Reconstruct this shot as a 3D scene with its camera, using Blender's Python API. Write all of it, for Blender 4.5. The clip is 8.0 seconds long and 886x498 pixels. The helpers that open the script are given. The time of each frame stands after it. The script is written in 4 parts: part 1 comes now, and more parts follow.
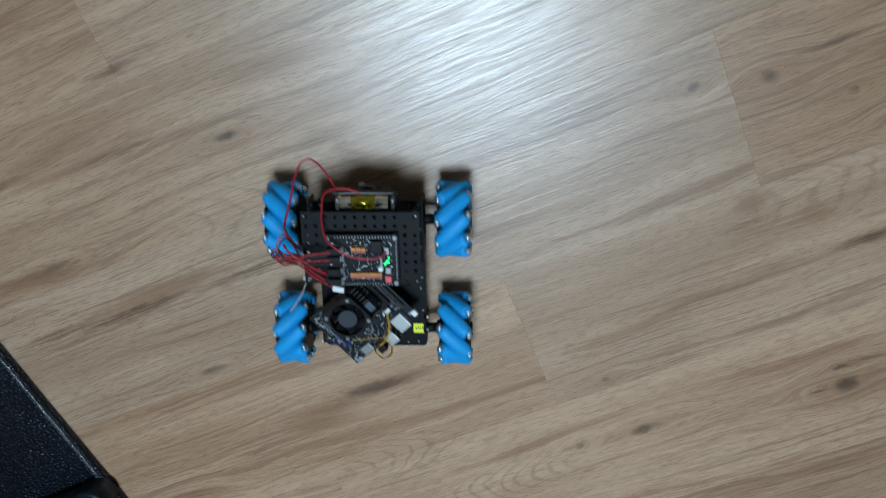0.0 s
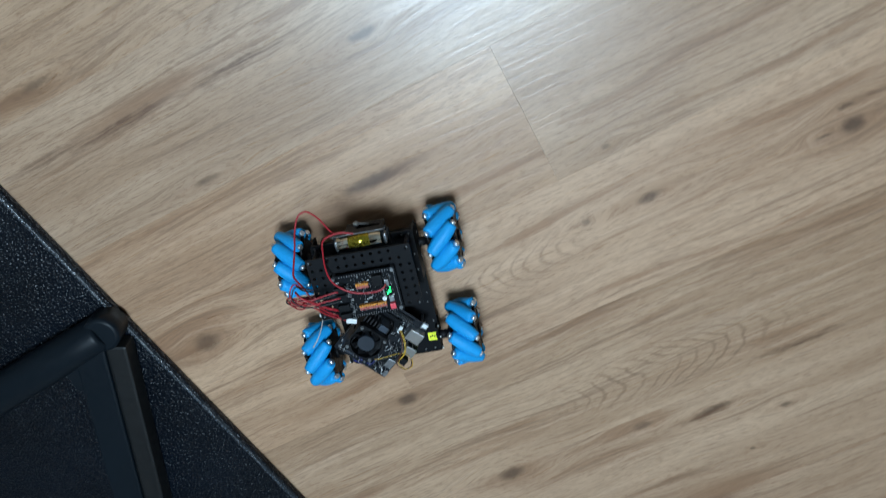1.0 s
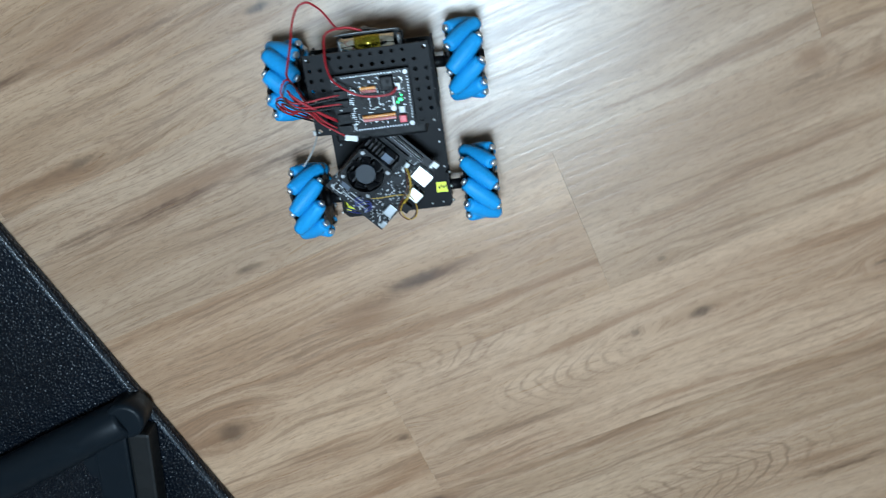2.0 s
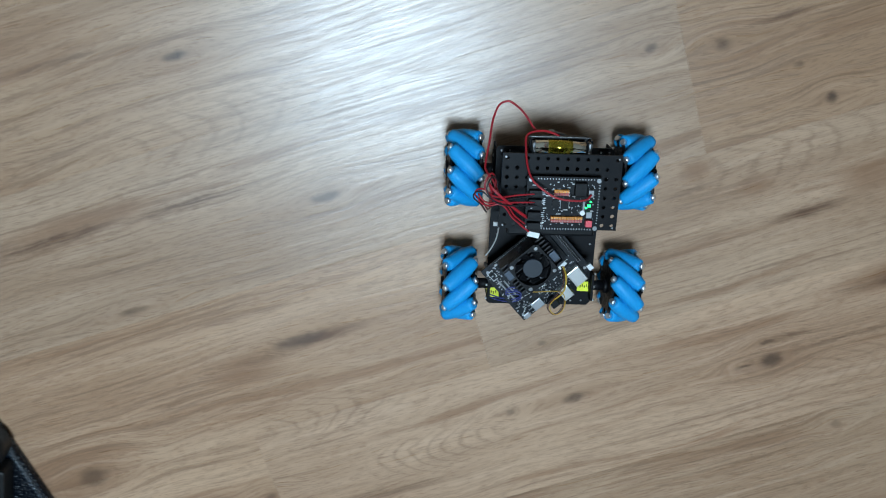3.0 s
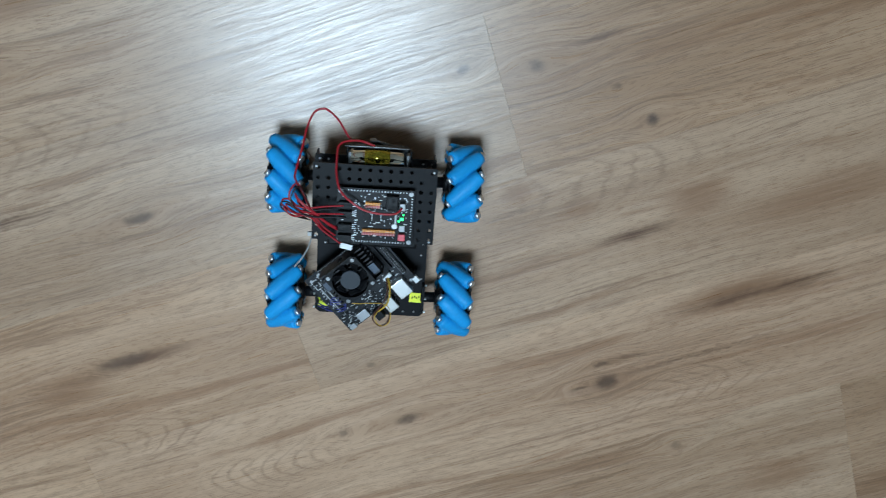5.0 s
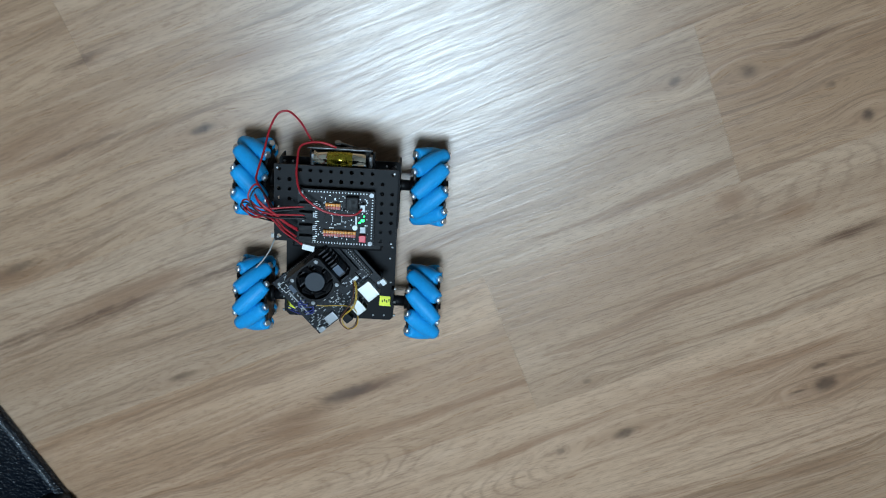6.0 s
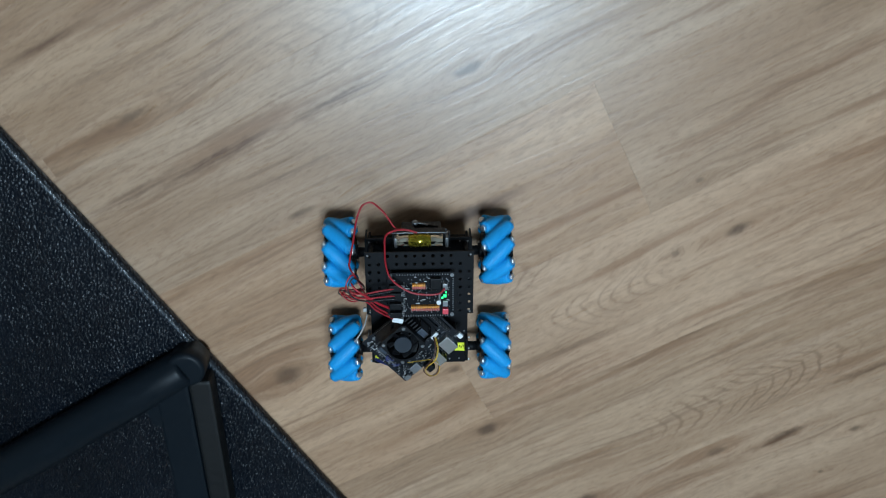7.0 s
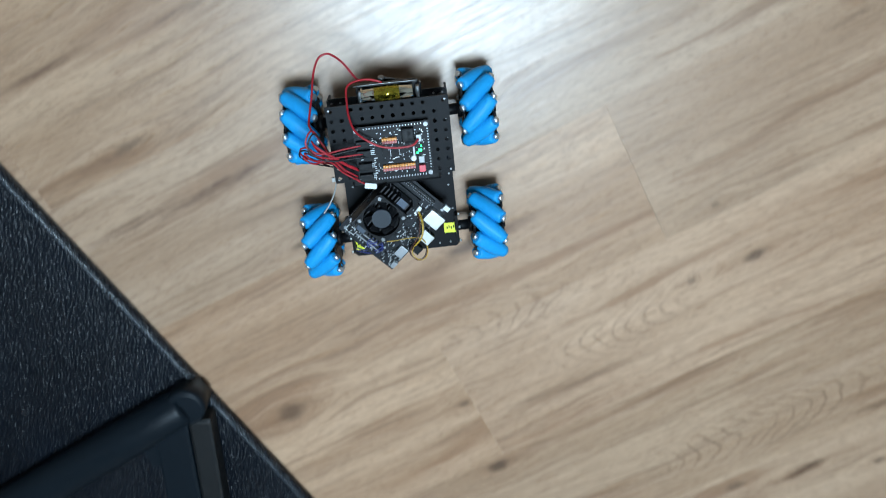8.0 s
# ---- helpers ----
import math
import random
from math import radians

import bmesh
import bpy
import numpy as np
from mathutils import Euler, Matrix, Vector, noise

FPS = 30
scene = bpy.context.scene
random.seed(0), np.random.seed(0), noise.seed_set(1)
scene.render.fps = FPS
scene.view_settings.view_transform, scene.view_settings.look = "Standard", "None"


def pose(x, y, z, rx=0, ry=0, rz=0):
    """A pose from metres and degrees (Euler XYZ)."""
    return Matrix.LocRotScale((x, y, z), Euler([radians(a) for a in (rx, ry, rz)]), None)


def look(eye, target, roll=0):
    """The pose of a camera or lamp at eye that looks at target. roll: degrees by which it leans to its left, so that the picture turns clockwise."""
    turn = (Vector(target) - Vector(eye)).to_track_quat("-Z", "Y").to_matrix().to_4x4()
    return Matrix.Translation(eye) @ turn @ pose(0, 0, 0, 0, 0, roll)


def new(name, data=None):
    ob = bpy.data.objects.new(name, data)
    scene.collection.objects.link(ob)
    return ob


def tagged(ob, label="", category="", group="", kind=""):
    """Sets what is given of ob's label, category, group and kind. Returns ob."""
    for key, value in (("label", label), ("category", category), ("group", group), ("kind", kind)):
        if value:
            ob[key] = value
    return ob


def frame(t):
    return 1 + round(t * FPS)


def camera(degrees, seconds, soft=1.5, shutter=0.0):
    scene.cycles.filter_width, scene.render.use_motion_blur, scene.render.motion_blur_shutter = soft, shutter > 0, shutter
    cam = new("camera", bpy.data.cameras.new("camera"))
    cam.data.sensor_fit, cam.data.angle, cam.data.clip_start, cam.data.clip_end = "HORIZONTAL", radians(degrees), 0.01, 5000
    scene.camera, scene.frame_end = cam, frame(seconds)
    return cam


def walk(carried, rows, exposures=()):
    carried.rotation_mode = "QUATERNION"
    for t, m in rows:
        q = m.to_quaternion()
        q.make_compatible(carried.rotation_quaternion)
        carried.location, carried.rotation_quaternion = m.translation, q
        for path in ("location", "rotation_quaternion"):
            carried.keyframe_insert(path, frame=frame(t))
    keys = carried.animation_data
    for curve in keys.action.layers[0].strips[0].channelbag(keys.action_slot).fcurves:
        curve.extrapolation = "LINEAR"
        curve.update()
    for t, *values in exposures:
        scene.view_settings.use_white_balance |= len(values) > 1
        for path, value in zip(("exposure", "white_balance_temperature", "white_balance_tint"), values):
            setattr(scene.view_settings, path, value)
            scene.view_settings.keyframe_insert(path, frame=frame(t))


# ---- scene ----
cam = camera(52.53, 8.0, soft=1.0, shutter=0.3)
PATH = [
    (0, (-0.1000, 0.4072, 1.0284, -22.48, 2.88, 6.32)),
    (0.2, (-0.1190, 0.3885, 1.0293, -22.43, 2.38, 6.23)),
    (0.5, (-0.1141, 0.3188, 1.0615, -23.30, 1.39, 5.80)),
    (0.7, (-0.0902, 0.2572, 1.0712, -24.74, 2.04, 3.87)),
    (1, (-0.0596, 0.2099, 1.0887, -26.29, 1.37, 0.78)),
    (1.2, (-0.0643, 0.1778, 1.0968, -26.53, 0.90, 0.12)),
    (1.5, (-0.0898, 0.1913, 1.0602, -26.61, 1.03, 0.60)),
    (1.7, (-0.1176, 0.2146, 1.0354, -25.12, 1.39, 1.63)),
    (2.8, (-0.1909, 0.2928, 1.0465, -20.00, -1.51, 11.79)),
    (3, (-0.1530, 0.2738, 1.0520, -19.34, -2.58, 12.49)),
    (3.5, (-0.0515, 0.2738, 1.0499, -19.21, -3.62, 13.67)),
    (4, (0.0341, 0.3047, 1.0527, -18.99, -5.97, 14.80)),
    (4.2, (0.0688, 0.3273, 1.0512, -19.50, -5.86, 14.90)),
    (5.3, (0.0313, 0.3653, 1.0232, -20.62, -1.71, 11.52)),
    (5.5, (-0.0273, 0.3569, 1.0244, -20.23, -1.82, 10.72)),
    (5.8, (-0.0822, 0.3525, 1.0299, -19.91, -0.31, 8.64)),
    (6, (-0.1306, 0.3402, 1.0327, -19.48, -0.19, 7.37)),
    (6.3, (-0.1853, 0.3286, 1.0356, -19.26, -0.11, 5.08)),
    (6.5, (-0.2184, 0.3132, 1.0353, -19.05, -0.45, 3.97)),
    (6.7, (-0.2371, 0.2850, 1.0540, -21.24, -1.46, 3.05)),
    (7, (-0.2582, 0.2303, 1.0785, -25.53, -1.94, 2.11)),
    (7.3, (-0.2687, 0.2073, 1.0808, -26.36, -2.22, 2.24)),
    (7.5, (-0.2693, 0.1975, 1.0815, -26.93, -2.49, 2.06)),
    (7.7, (-0.2680, 0.1891, 1.0866, -26.96, -2.25, 1.89)),
    (8, (-0.2721, 0.2102, 1.0449, -23.43, -2.43, 1.61)),
]
# the camera's own exposure drifts as it moves
STOPS = ((0, -0.43), (0.5, -0.38), (1.0, -0.12), (1.5, 0.05), (1.7, 0.05), (2.8, -0.2), (3.5, -0.32), (4.0, -0.3),
         (5.5, -0.33), (6.0, -0.3), (6.5, -0.3), (7.0, -0.3), (7.5, 0.04), (8.0, 0.15))
walk(cam, [(t, pose(*p)) for t, p in PATH], STOPS)

# drive of the robot car: seconds, x, y, turn in degrees
DRIVE = [
    (0, -0.1850, -0.0470, 7.40),
    (0.2, -0.1784, -0.1220, 8.20),
    (0.5, -0.1630, -0.2472, 9.15),
    (0.7, -0.1528, -0.3299, 9.60),
    (1, -0.1577, -0.3799, 12.36),
    (1.2, -0.1740, -0.3190, 13.20),
    (1.5, -0.1947, -0.1969, 12.28),
    (1.7, -0.2115, -0.1190, 12.67),
    (2.0, -0.2210, -0.0300, 11.80),
    (2.8, 0.0211, -0.0193, 9.62),
    (3, 0.0797, -0.0121, 10.31),
    (3.5, 0.2278, 0.0124, 12.17),
    (4, 0.3227, 0.0258, 13.30),
    (4.2, 0.3116, 0.0310, 12.18),
    (5.3, 0.0088, 0.0009, 7.20),
    (5.5, -0.0520, -0.0030, 6.55),
    (5.8, -0.1402, -0.0085, 4.60),
    (5.9, -0.1698, -0.0104, 4.15),
    (6, -0.2012, -0.0107, 3.87),
    (6.3, -0.2424, -0.0500, 1.60),
    (6.5, -0.2403, -0.1252, 1.55),
    (6.7, -0.2364, -0.2098, 2.19),
    (7, -0.2335, -0.3368, 2.22),
    (7.1, -0.2340, -0.3760, 2.90),
    (7.2, -0.2410, -0.3960, 4.30),
    (7.3, -0.2478, -0.3915, 5.60),
    (7.5, -0.2537, -0.3291, 6.50),
    (7.7, -0.2635, -0.2520, 7.00),
    (8, -0.2728, -0.1283, 7.39),
]

# ---- light: one ceiling panel in a closed pale room ----
world = bpy.data.worlds.new("room_world")
world.use_nodes = True
world.node_tree.nodes["Background"].inputs[0].default_value = (0.6, 0.7, 0.8, 1)
world.node_tree.nodes["Background"].inputs[1].default_value = 0.05
scene.world = world
LAMP = (-0.11, -0.13, 2.56)
lamp_data = bpy.data.lights.new("ceiling_panel_light", "AREA")
lamp_data.shape, lamp_data.size = "DISK", 0.74
lamp_data.energy, lamp_data.color = 82, (0.62, 0.89, 1.12)
lamp_light = new("ceiling_panel_light", lamp_data)
lamp_light.matrix_world = look(LAMP, (LAMP[0], LAMP[1] + 0.0001, 0))


# ---- materials ----
class Nodes:
    def __init__(self, name):
        self.mat = bpy.data.materials.new(name)
        self.mat.use_nodes = True
        self.tree = self.mat.node_tree
        self.bsdf = self.tree.nodes["Principled BSDF"]

    def add(self, kind, **values):
        n = self.tree.nodes.new(kind)
        for k, v in values.items():
            if k.startswith("i_"):
                n.inputs[k[2:].replace("_", " ")].default_value = v
        return n

    def link(self, a, b):
        self.tree.links.new(a, b)

    def math(self, op, a, b=0.0, c=0.0):
        n = self.tree.nodes.new("ShaderNodeMath")
        n.operation = op
        for i, v in enumerate((a, b, c)):
            if isinstance(v, (int, float)):
                n.inputs[i].default_value = v
            else:
                self.link(v, n.inputs[i])
        return n.outputs[0]

    def vec(self, op, a, b=None, c=None):
        n = self.tree.nodes.new("ShaderNodeVectorMath")
        n.operation = op
        for i, v in enumerate((a, b, c)):
            if v is None:
                continue
            if isinstance(v, tuple):
                n.inputs[i].default_value = v
            else:
                self.link(v, n.inputs[i])
        return n.outputs["Value"] if op == "LENGTH" else n.outputs[0]

    def noise(self, vector, scale, detail=4.0, rough=0.55, distort=0.0):
        n = self.tree.nodes.new("ShaderNodeTexNoise")
        n.inputs["Scale"].default_value, n.inputs["Detail"].default_value = scale, detail
        n.inputs["Roughness"].default_value, n.inputs["Distortion"].default_value = rough, distort
        if vector is not None:
            self.link(vector, n.inputs["Vector"])
        return n.outputs["Fac"]

    def ramp(self, fac, a, b, lo=0.0, hi=1.0):
        n = self.tree.nodes.new("ShaderNodeMapRange")
        n.interpolation_type = "SMOOTHSTEP"
        self.link(fac, n.inputs["Value"])
        for k, v in (("From Min", a), ("From Max", b), ("To Min", lo), ("To Max", hi)):
            n.inputs[k].default_value = v
        return n.outputs["Result"]

    def mix(self, fac, a, b, blend="MIX"):
        n = self.tree.nodes.new("ShaderNodeMix")
        n.data_type, n.blend_type = "RGBA", blend
        for i, v in ((0, fac), (6, a), (7, b)):
            if isinstance(v, (int, float)):
                n.inputs[i].default_value = v
            elif isinstance(v, tuple):
                n.inputs[i].default_value = (*v, 1)
            else:
                self.link(v, n.inputs[i])
        return n.outputs[2]

    def bump(self, height, strength, distance):
        n = self.tree.nodes.new("ShaderNodeBump")
        n.inputs["Strength"].default_value, n.inputs["Distance"].default_value = strength, distance
        self.link(height, n.inputs["Height"])
        self.link(n.outputs[0], self.bsdf.inputs["Normal"])


def plain(name, colour, rough=0.5, metal=0.0, vary=0.15, scale=60.0, relief=0.0, glow=0.0, coat=0.0, spec=0.5):
    """A material with grain at two scales."""
    n = Nodes(name)
    b = n.bsdf.inputs
    co = n.add("ShaderNodeTexCoord").outputs["Object"]
    big, fine = n.noise(co, scale * 0.2), n.noise(co, scale * 4)
    f = n.math("ADD", n.math("MULTIPLY", big, 0.6), n.math("MULTIPLY", fine, 0.4))
    dark = tuple(c * (1 - vary) for c in colour)
    light = tuple(min(1, c * (1 + vary)) for c in colour)
    n.link(n.mix(n.ramp(f, 0.3, 0.7), dark, light), b["Base Color"])
    n.link(n.ramp(fine, 0.3, 0.7, max(0.03, rough - vary * 0.45), min(1, rough + vary * 0.45)), b["Roughness"])
    b["Metallic"].default_value = metal
    b["Coat Weight"].default_value = coat
    b["Specular IOR Level"].default_value = spec
    if relief:
        n.bump(fine, 0.5, relief)
    if glow:
        b["Emission Color"].default_value, b["Emission Strength"].default_value = (*colour, 1), glow
    return n.mat


PLANK_TURN, PLANK_W, PLANK_L, PLANK_STEP = 29.0, 0.1985, 1.309, 0.327
ORIGIN = (-0.0259, -0.0515)
ALONG = Vector((math.cos(radians(PLANK_TURN)), math.sin(radians(PLANK_TURN)), 0))
ACROSS = Vector((-ALONG.y, ALONG.x, 0))
# knots and dark flecks of the boards: x, y, length, breadth, depth of tone
KNOTS = (
    (0.157, 0.215, 0.010, 0.007, 0.7), (0.336, 0.233, 0.008, 0.005, 0.5), (0.388, 0.205, 0.010, 0.009, 0.8),
    (0.432, -0.142, 0.018, 0.014, 1.0), (0.190, -0.246, 0.022, 0.009, 0.7), (0.111, -0.284, 0.009, 0.006, 0.5),
    (-0.377, 0.090, 0.021, 0.007, 0.8), (-0.389, -0.235, 0.026, 0.006, 0.6), (0.128, -0.177, 0.008, 0.005, 0.5),
    (0.238, 0.236, 0.014, 0.010, 0.5), (-0.180, -0.235, 0.045, 0.010, 0.7), (-0.181, -0.040, 0.024, 0.008, 0.8),
    (0.553, -0.216, 0.008, 0.008, 0.5), (-0.592, -0.111, 0.026, 0.007, 0.6), (-0.127, -0.577, 0.018, 0.011, 0.9),
    (0.418, -0.118, 0.012, 0.004, 0.6), (0.400, -0.158, 0.016, 0.003, 0.6), (0.255, -0.768, 0.006, 0.005, 0.7), (0.393, -0.650, 0.006, 0.004, 0.7),
    (0.223, -0.613, 0.018, 0.008, 0.6), (0.323, -0.580, 0.040, 0.006, 0.7), (0.427, -0.568, 0.011, 0.006, 0.7),
    (-0.416, -0.486, 0.026, 0.018, 0.7), (-0.179, -0.473, 0.009, 0.007, 0.5), (0.033, -0.711, 0.026, 0.014, 0.8),
)

# long brown streaks of the boards, in the same terms
STREAKS = (
    (-0.489, -0.160, 0.090, 0.0065, 0.80), (-0.340, -0.082, 0.100, 0.0060, 0.70), (0.311, 0.019, 0.064, 0.0045, 0.18),
    (0.405, 0.062, 0.055, 0.0062, 0.85), (-0.196, -0.254, 0.066, 0.0035, 0.30), (-0.520, 0.149, 0.034, 0.0040, 0.62),
    (0.560, 0.008, 0.080, 0.0060, 0.70), (0.630, 0.044, 0.060, 0.0060, 0.85), (-0.506, 0.054, 0.056, 0.0042, 0.50),
    (-0.601, -0.212, 0.083, 0.0050, 0.55), (-0.680, -0.023, 0.065, 0.0049, 0.60), (-0.014, -0.433, 0.102, 0.0055, 0.45),
    (0.312, -0.592, 0.049, 0.0045, 0.75), (-0.196, -0.686, 0.080, 0.0050, 0.20), (0.430, -0.459, 0.070, 0.0045, 0.70),
    (0.349, -0.761, 0.040, 0.0100, 0.70), (0.545, -0.074, 0.120, 0.0028, 0.50), (0.440, -0.106, 0.040, 0.0045, 0.55),
    (0.291, -0.710, 0.094, 0.0060, 0.30), (-0.060, -0.450, 0.060, 0.0050, 0.45), (0.300, 0.283, 0.045, 0.0035, 0.55),
    (-0.150, -0.222, 0.052, 0.0075, 0.75), (0.250, 0.055, 0.040, 0.0040, 0.40),
)

# soft brown clouds in the boards: x, y, length, breadth, depth of tone
CLOUDS = (
    (-0.241, -0.292, 0.055, 0.020, 0.55), (0.473, 0.124, 0.050, 0.024, 0.60), (0.711, -0.230, 0.070, 0.024, 0.50),
    (0.255, 0.085, 0.022, 0.016, 0.55), (0.331, 0.080, 0.026, 0.014, 0.45), (0.560, 0.012, 0.110, 0.024, 0.80),
    (0.350, -0.740, 0.110, 0.030, 0.50), (-0.470, -0.140, 0.130, 0.022, 0.45), (-0.420, -0.500, 0.060, 0.024, 0.40),
    (0.620, -0.330, 0.120, 0.030, 0.35), (-0.330, 0.180, 0.060, 0.014, 0.45), (-0.240, 0.155, 0.070, 0.012, 0.35),
    (0.050, -0.715, 0.045, 0.022, 0.40), (0.640, 0.170, 0.130, 0.030, 0.50), (-0.560, 0.050, 0.120, 0.030, 0.40),
)

# cathedral figure: apex x, y, half length, half breadth, ring spacing, bend, strength
FIGURES = (
    (0.255, -0.500, 0.200, 0.052, 0.0270, 38.0, 0.52),
    (0.020, -0.360, 0.120, 0.042, 0.0240, -42.0, 0.36),
    (-0.120, -0.330, 0.120, 0.035, 0.0300, 60.0, 0.40),
    (0.560, -0.115, 0.150, 0.035, 0.0300, 40.0, 0.35),
    (-0.300, 0.030, 0.200, 0.040, 0.0420, 34.0, 0.30),
    (0.360, 0.130, 0.150, 0.045, 0.0360, 30.0, 0.30),
)


def wood_floor():
    n = Nodes("oak_laminate")
    geo = n.add("ShaderNodeNewGeometry")
    info = n.add("ShaderNodeObjectInfo")
    turn = n.add("ShaderNodeMapping")
    turn.vector_type = "TEXTURE"
    turn.inputs["Rotation"].default_value = (0, 0, radians(PLANK_TURN))
    n.link(geo.outputs["Position"], turn.inputs["Vector"])
    p = turn.outputs[0]
    rnd = info.outputs["Random"]

    def spot(v, x, y, a, b):
        """Distance from a mark, in its own half lengths."""
        lx, ly = Vector((x, y, 0)).dot(ALONG), Vector((x, y, 0)).dot(ACROSS)
        return n.vec("LENGTH", n.vec("MULTIPLY_ADD", v, (1 / a, 1 / b, 0.0), (-lx / a, -ly / b, 0.0)))

    def most(a, b):
        return b if a is None else n.math("MAXIMUM", a, b)

    # the grain parts round each knot
    split = n.add("ShaderNodeSeparateXYZ")
    n.link(p, split.inputs[0])
    along, across = split.outputs[0], split.outputs[1]
    flow = across
    for x, y, a, b, k in KNOTS:
        ly = Vector((x, y, 0)).dot(ACROSS)
        pull = n.ramp(spot(p, x, y, a * 3.2 + 0.012, b * 2.2 + 0.008), 0.0, 1.5, 0.85, 0.0)
        flow = n.math("SUBTRACT", flow, n.math("MULTIPLY", n.math("SUBTRACT", across, ly), pull))
    grain = n.add("ShaderNodeCombineXYZ")
    n.link(along, grain.inputs[0])
    n.link(flow, grain.inputs[1])
    shift = n.add("ShaderNodeCombineXYZ")
    n.link(n.math("MULTIPLY", rnd, 37.0), shift.inputs[0])
    n.link(n.math("MULTIPLY", rnd, 11.0), shift.inputs[2])
    q = n.vec("ADD", grain.outputs[0], shift.outputs[0])
    wob = n.add("ShaderNodeTexNoise")
    wob.inputs["Scale"].default_value, wob.inputs["Detail"].default_value = 3.2, 3.0
    n.link(n.vec("MULTIPLY", q, (1.0, 2.2, 1.0)), wob.inputs["Vector"])
    bend = n.vec("MULTIPLY_ADD", n.vec("SUBTRACT", wob.outputs["Color"], (0.5, 0.5, 0.5)), (0.0, 0.034, 0.0), q)
    coarse = n.noise(n.vec("MULTIPLY", bend, (2.0, 15.0, 1.0)), 1.0, 4.0, 0.55)
    brown = n.noise(n.vec("MULTIPLY", bend, (2.6, 30.0, 1.0)), 1.0, 5.0, 0.62, 0.3)
    line = n.noise(n.vec("MULTIPLY", bend, (4.0, 150.0, 1.0)), 1.0, 4.0, 0.62)
    streak = n.noise(n.vec("MULTIPLY", bend, (12.0, 330.0, 1.0)), 1.0, 3.0, 0.65)
    pores = n.noise(n.vec("MULTIPLY", bend, (60.0, 720.0, 1.0)), 1.0, 3.0, 0.7)
    cloud = n.noise(n.vec("MULTIPLY", q, (2.0, 6.0, 1.0)), 1.0, 2.0, 0.5)
    speck = n.noise(n.vec("MULTIPLY", bend, (40.0, 95.0, 1.0)), 1.0, 4.0, 0.65, 0.4)
    col = n.mix(n.ramp(coarse, 0.30, 0.70), WOOD_DARK, WOOD_LIGHT)
    col = n.mix(n.math("MULTIPLY", n.ramp(brown, 0.54, 0.68), 0.66), col, WOOD_BROWN)
    col = n.mix(n.math("MULTIPLY", n.ramp(brown, 0.42, 0.28), 0.30), col, WOOD_PALE)
    # bundles of thin dark lines, stronger in some places than in others
    bundle = n.ramp(cloud, 0.36, 0.62, 0.50, 0.16)
    col = n.mix(n.math("MULTIPLY", n.ramp(line, 0.53, 0.66), bundle), col, WOOD_STREAK)
    col = n.mix(n.math("MULTIPLY", n.ramp(streak, 0.50, 0.66), n.math("MULTIPLY", bundle, 0.70)), col, WOOD_STREAK)
    col = n.mix(n.math("MULTIPLY", n.ramp(line, 0.46, 0.32), 0.26), col, WOOD_PALE)
    col = n.mix(n.math("MULTIPLY", n.ramp(pores, 0.50, 0.64), 0.46), col, WOOD_STREAK)
    col = n.mix(n.math("MULTIPLY", n.ramp(speck, 0.56, 0.70), 0.30), col, WOOD_BROWN)
    # nested arches
    rough = n.noise(n.vec("MULTIPLY", p, (9.0, 26.0, 1.0)), 1.0, 3.0, 0.55)
    for x, y, a, b, period, bow, k in FIGURES:
        lx, ly = Vector((x, y, 0)).dot(ALONG), Vector((x, y, 0)).dot(ACROSS)
        off = n.math("SUBTRACT", flow, ly)
        ring = n.math("ADD", along, n.math("MULTIPLY", n.math("MULTIPLY", off, off), bow))
        ring = n.math("ADD", n.math("DIVIDE", ring, period), n.math("MULTIPLY", rough, 2.2))
        arch = n.ramp(n.math("ABSOLUTE", n.math("SUBTRACT", n.math("FRACT", ring), 0.5)), 0.01, 0.20, 1.0, 0.0)
        near = n.ramp(spot(p, x, y, a, b), 0.45, 1.15, k, 0.0)
        col = n.mix(n.math("MULTIPLY", n.math("MULTIPLY", arch, near), n.ramp(rough, 0.30, 0.52, 0.35, 1.0)), col, WOOD_STREAK)
    # each board's random tone, then its tone from the table
    tone = n.math("ADD", n.math("MULTIPLY", rnd, 0.06), 0.97)
    grey = n.add("ShaderNodeCombineColor")
    for i in range(3):
        n.link(tone, grey.inputs[i])
    col = n.mix(1.0, col, grey.outputs[0], "MULTIPLY")
    col = n.mix(1.0, col, info.outputs["Color"], "MULTIPLY")
    # clouds, streaks and knots with ragged borders
    ragged = n.add("ShaderNodeTexNoise")
    ragged.inputs["Scale"].default_value, ragged.inputs["Detail"].default_value = 75.0, 5.0
    ragged.inputs["Roughness"].default_value = 0.65
    n.link(n.vec("MULTIPLY", p, (0.6, 1.0, 1.0)), ragged.inputs["Vector"])
    pk = n.vec("MULTIPLY_ADD", n.vec("SUBTRACT", ragged.outputs["Color"], (0.5, 0.5, 0.5)), (0.030, 0.013, 0.0), p)
    pn = n.vec("MULTIPLY_ADD", n.vec("SUBTRACT", ragged.outputs["Color"], (0.5, 0.5, 0.5)), (0.014, 0.009, 0.0), p)
    soft = dark_line = mask = halo = None
    for x, y, a, b, k in CLOUDS:
        soft = most(soft, n.ramp(spot(pk, x, y, a, b), 0.2, 1.3, min(1.0, k * 1.35), 0.0))
    for x, y, a, b, k in STREAKS:
        dark_line = most(dark_line, n.ramp(spot(pk, x, y, a, b * 1.25), 0.1, 1.4, min(1.0, k * 1.3), 0.0))
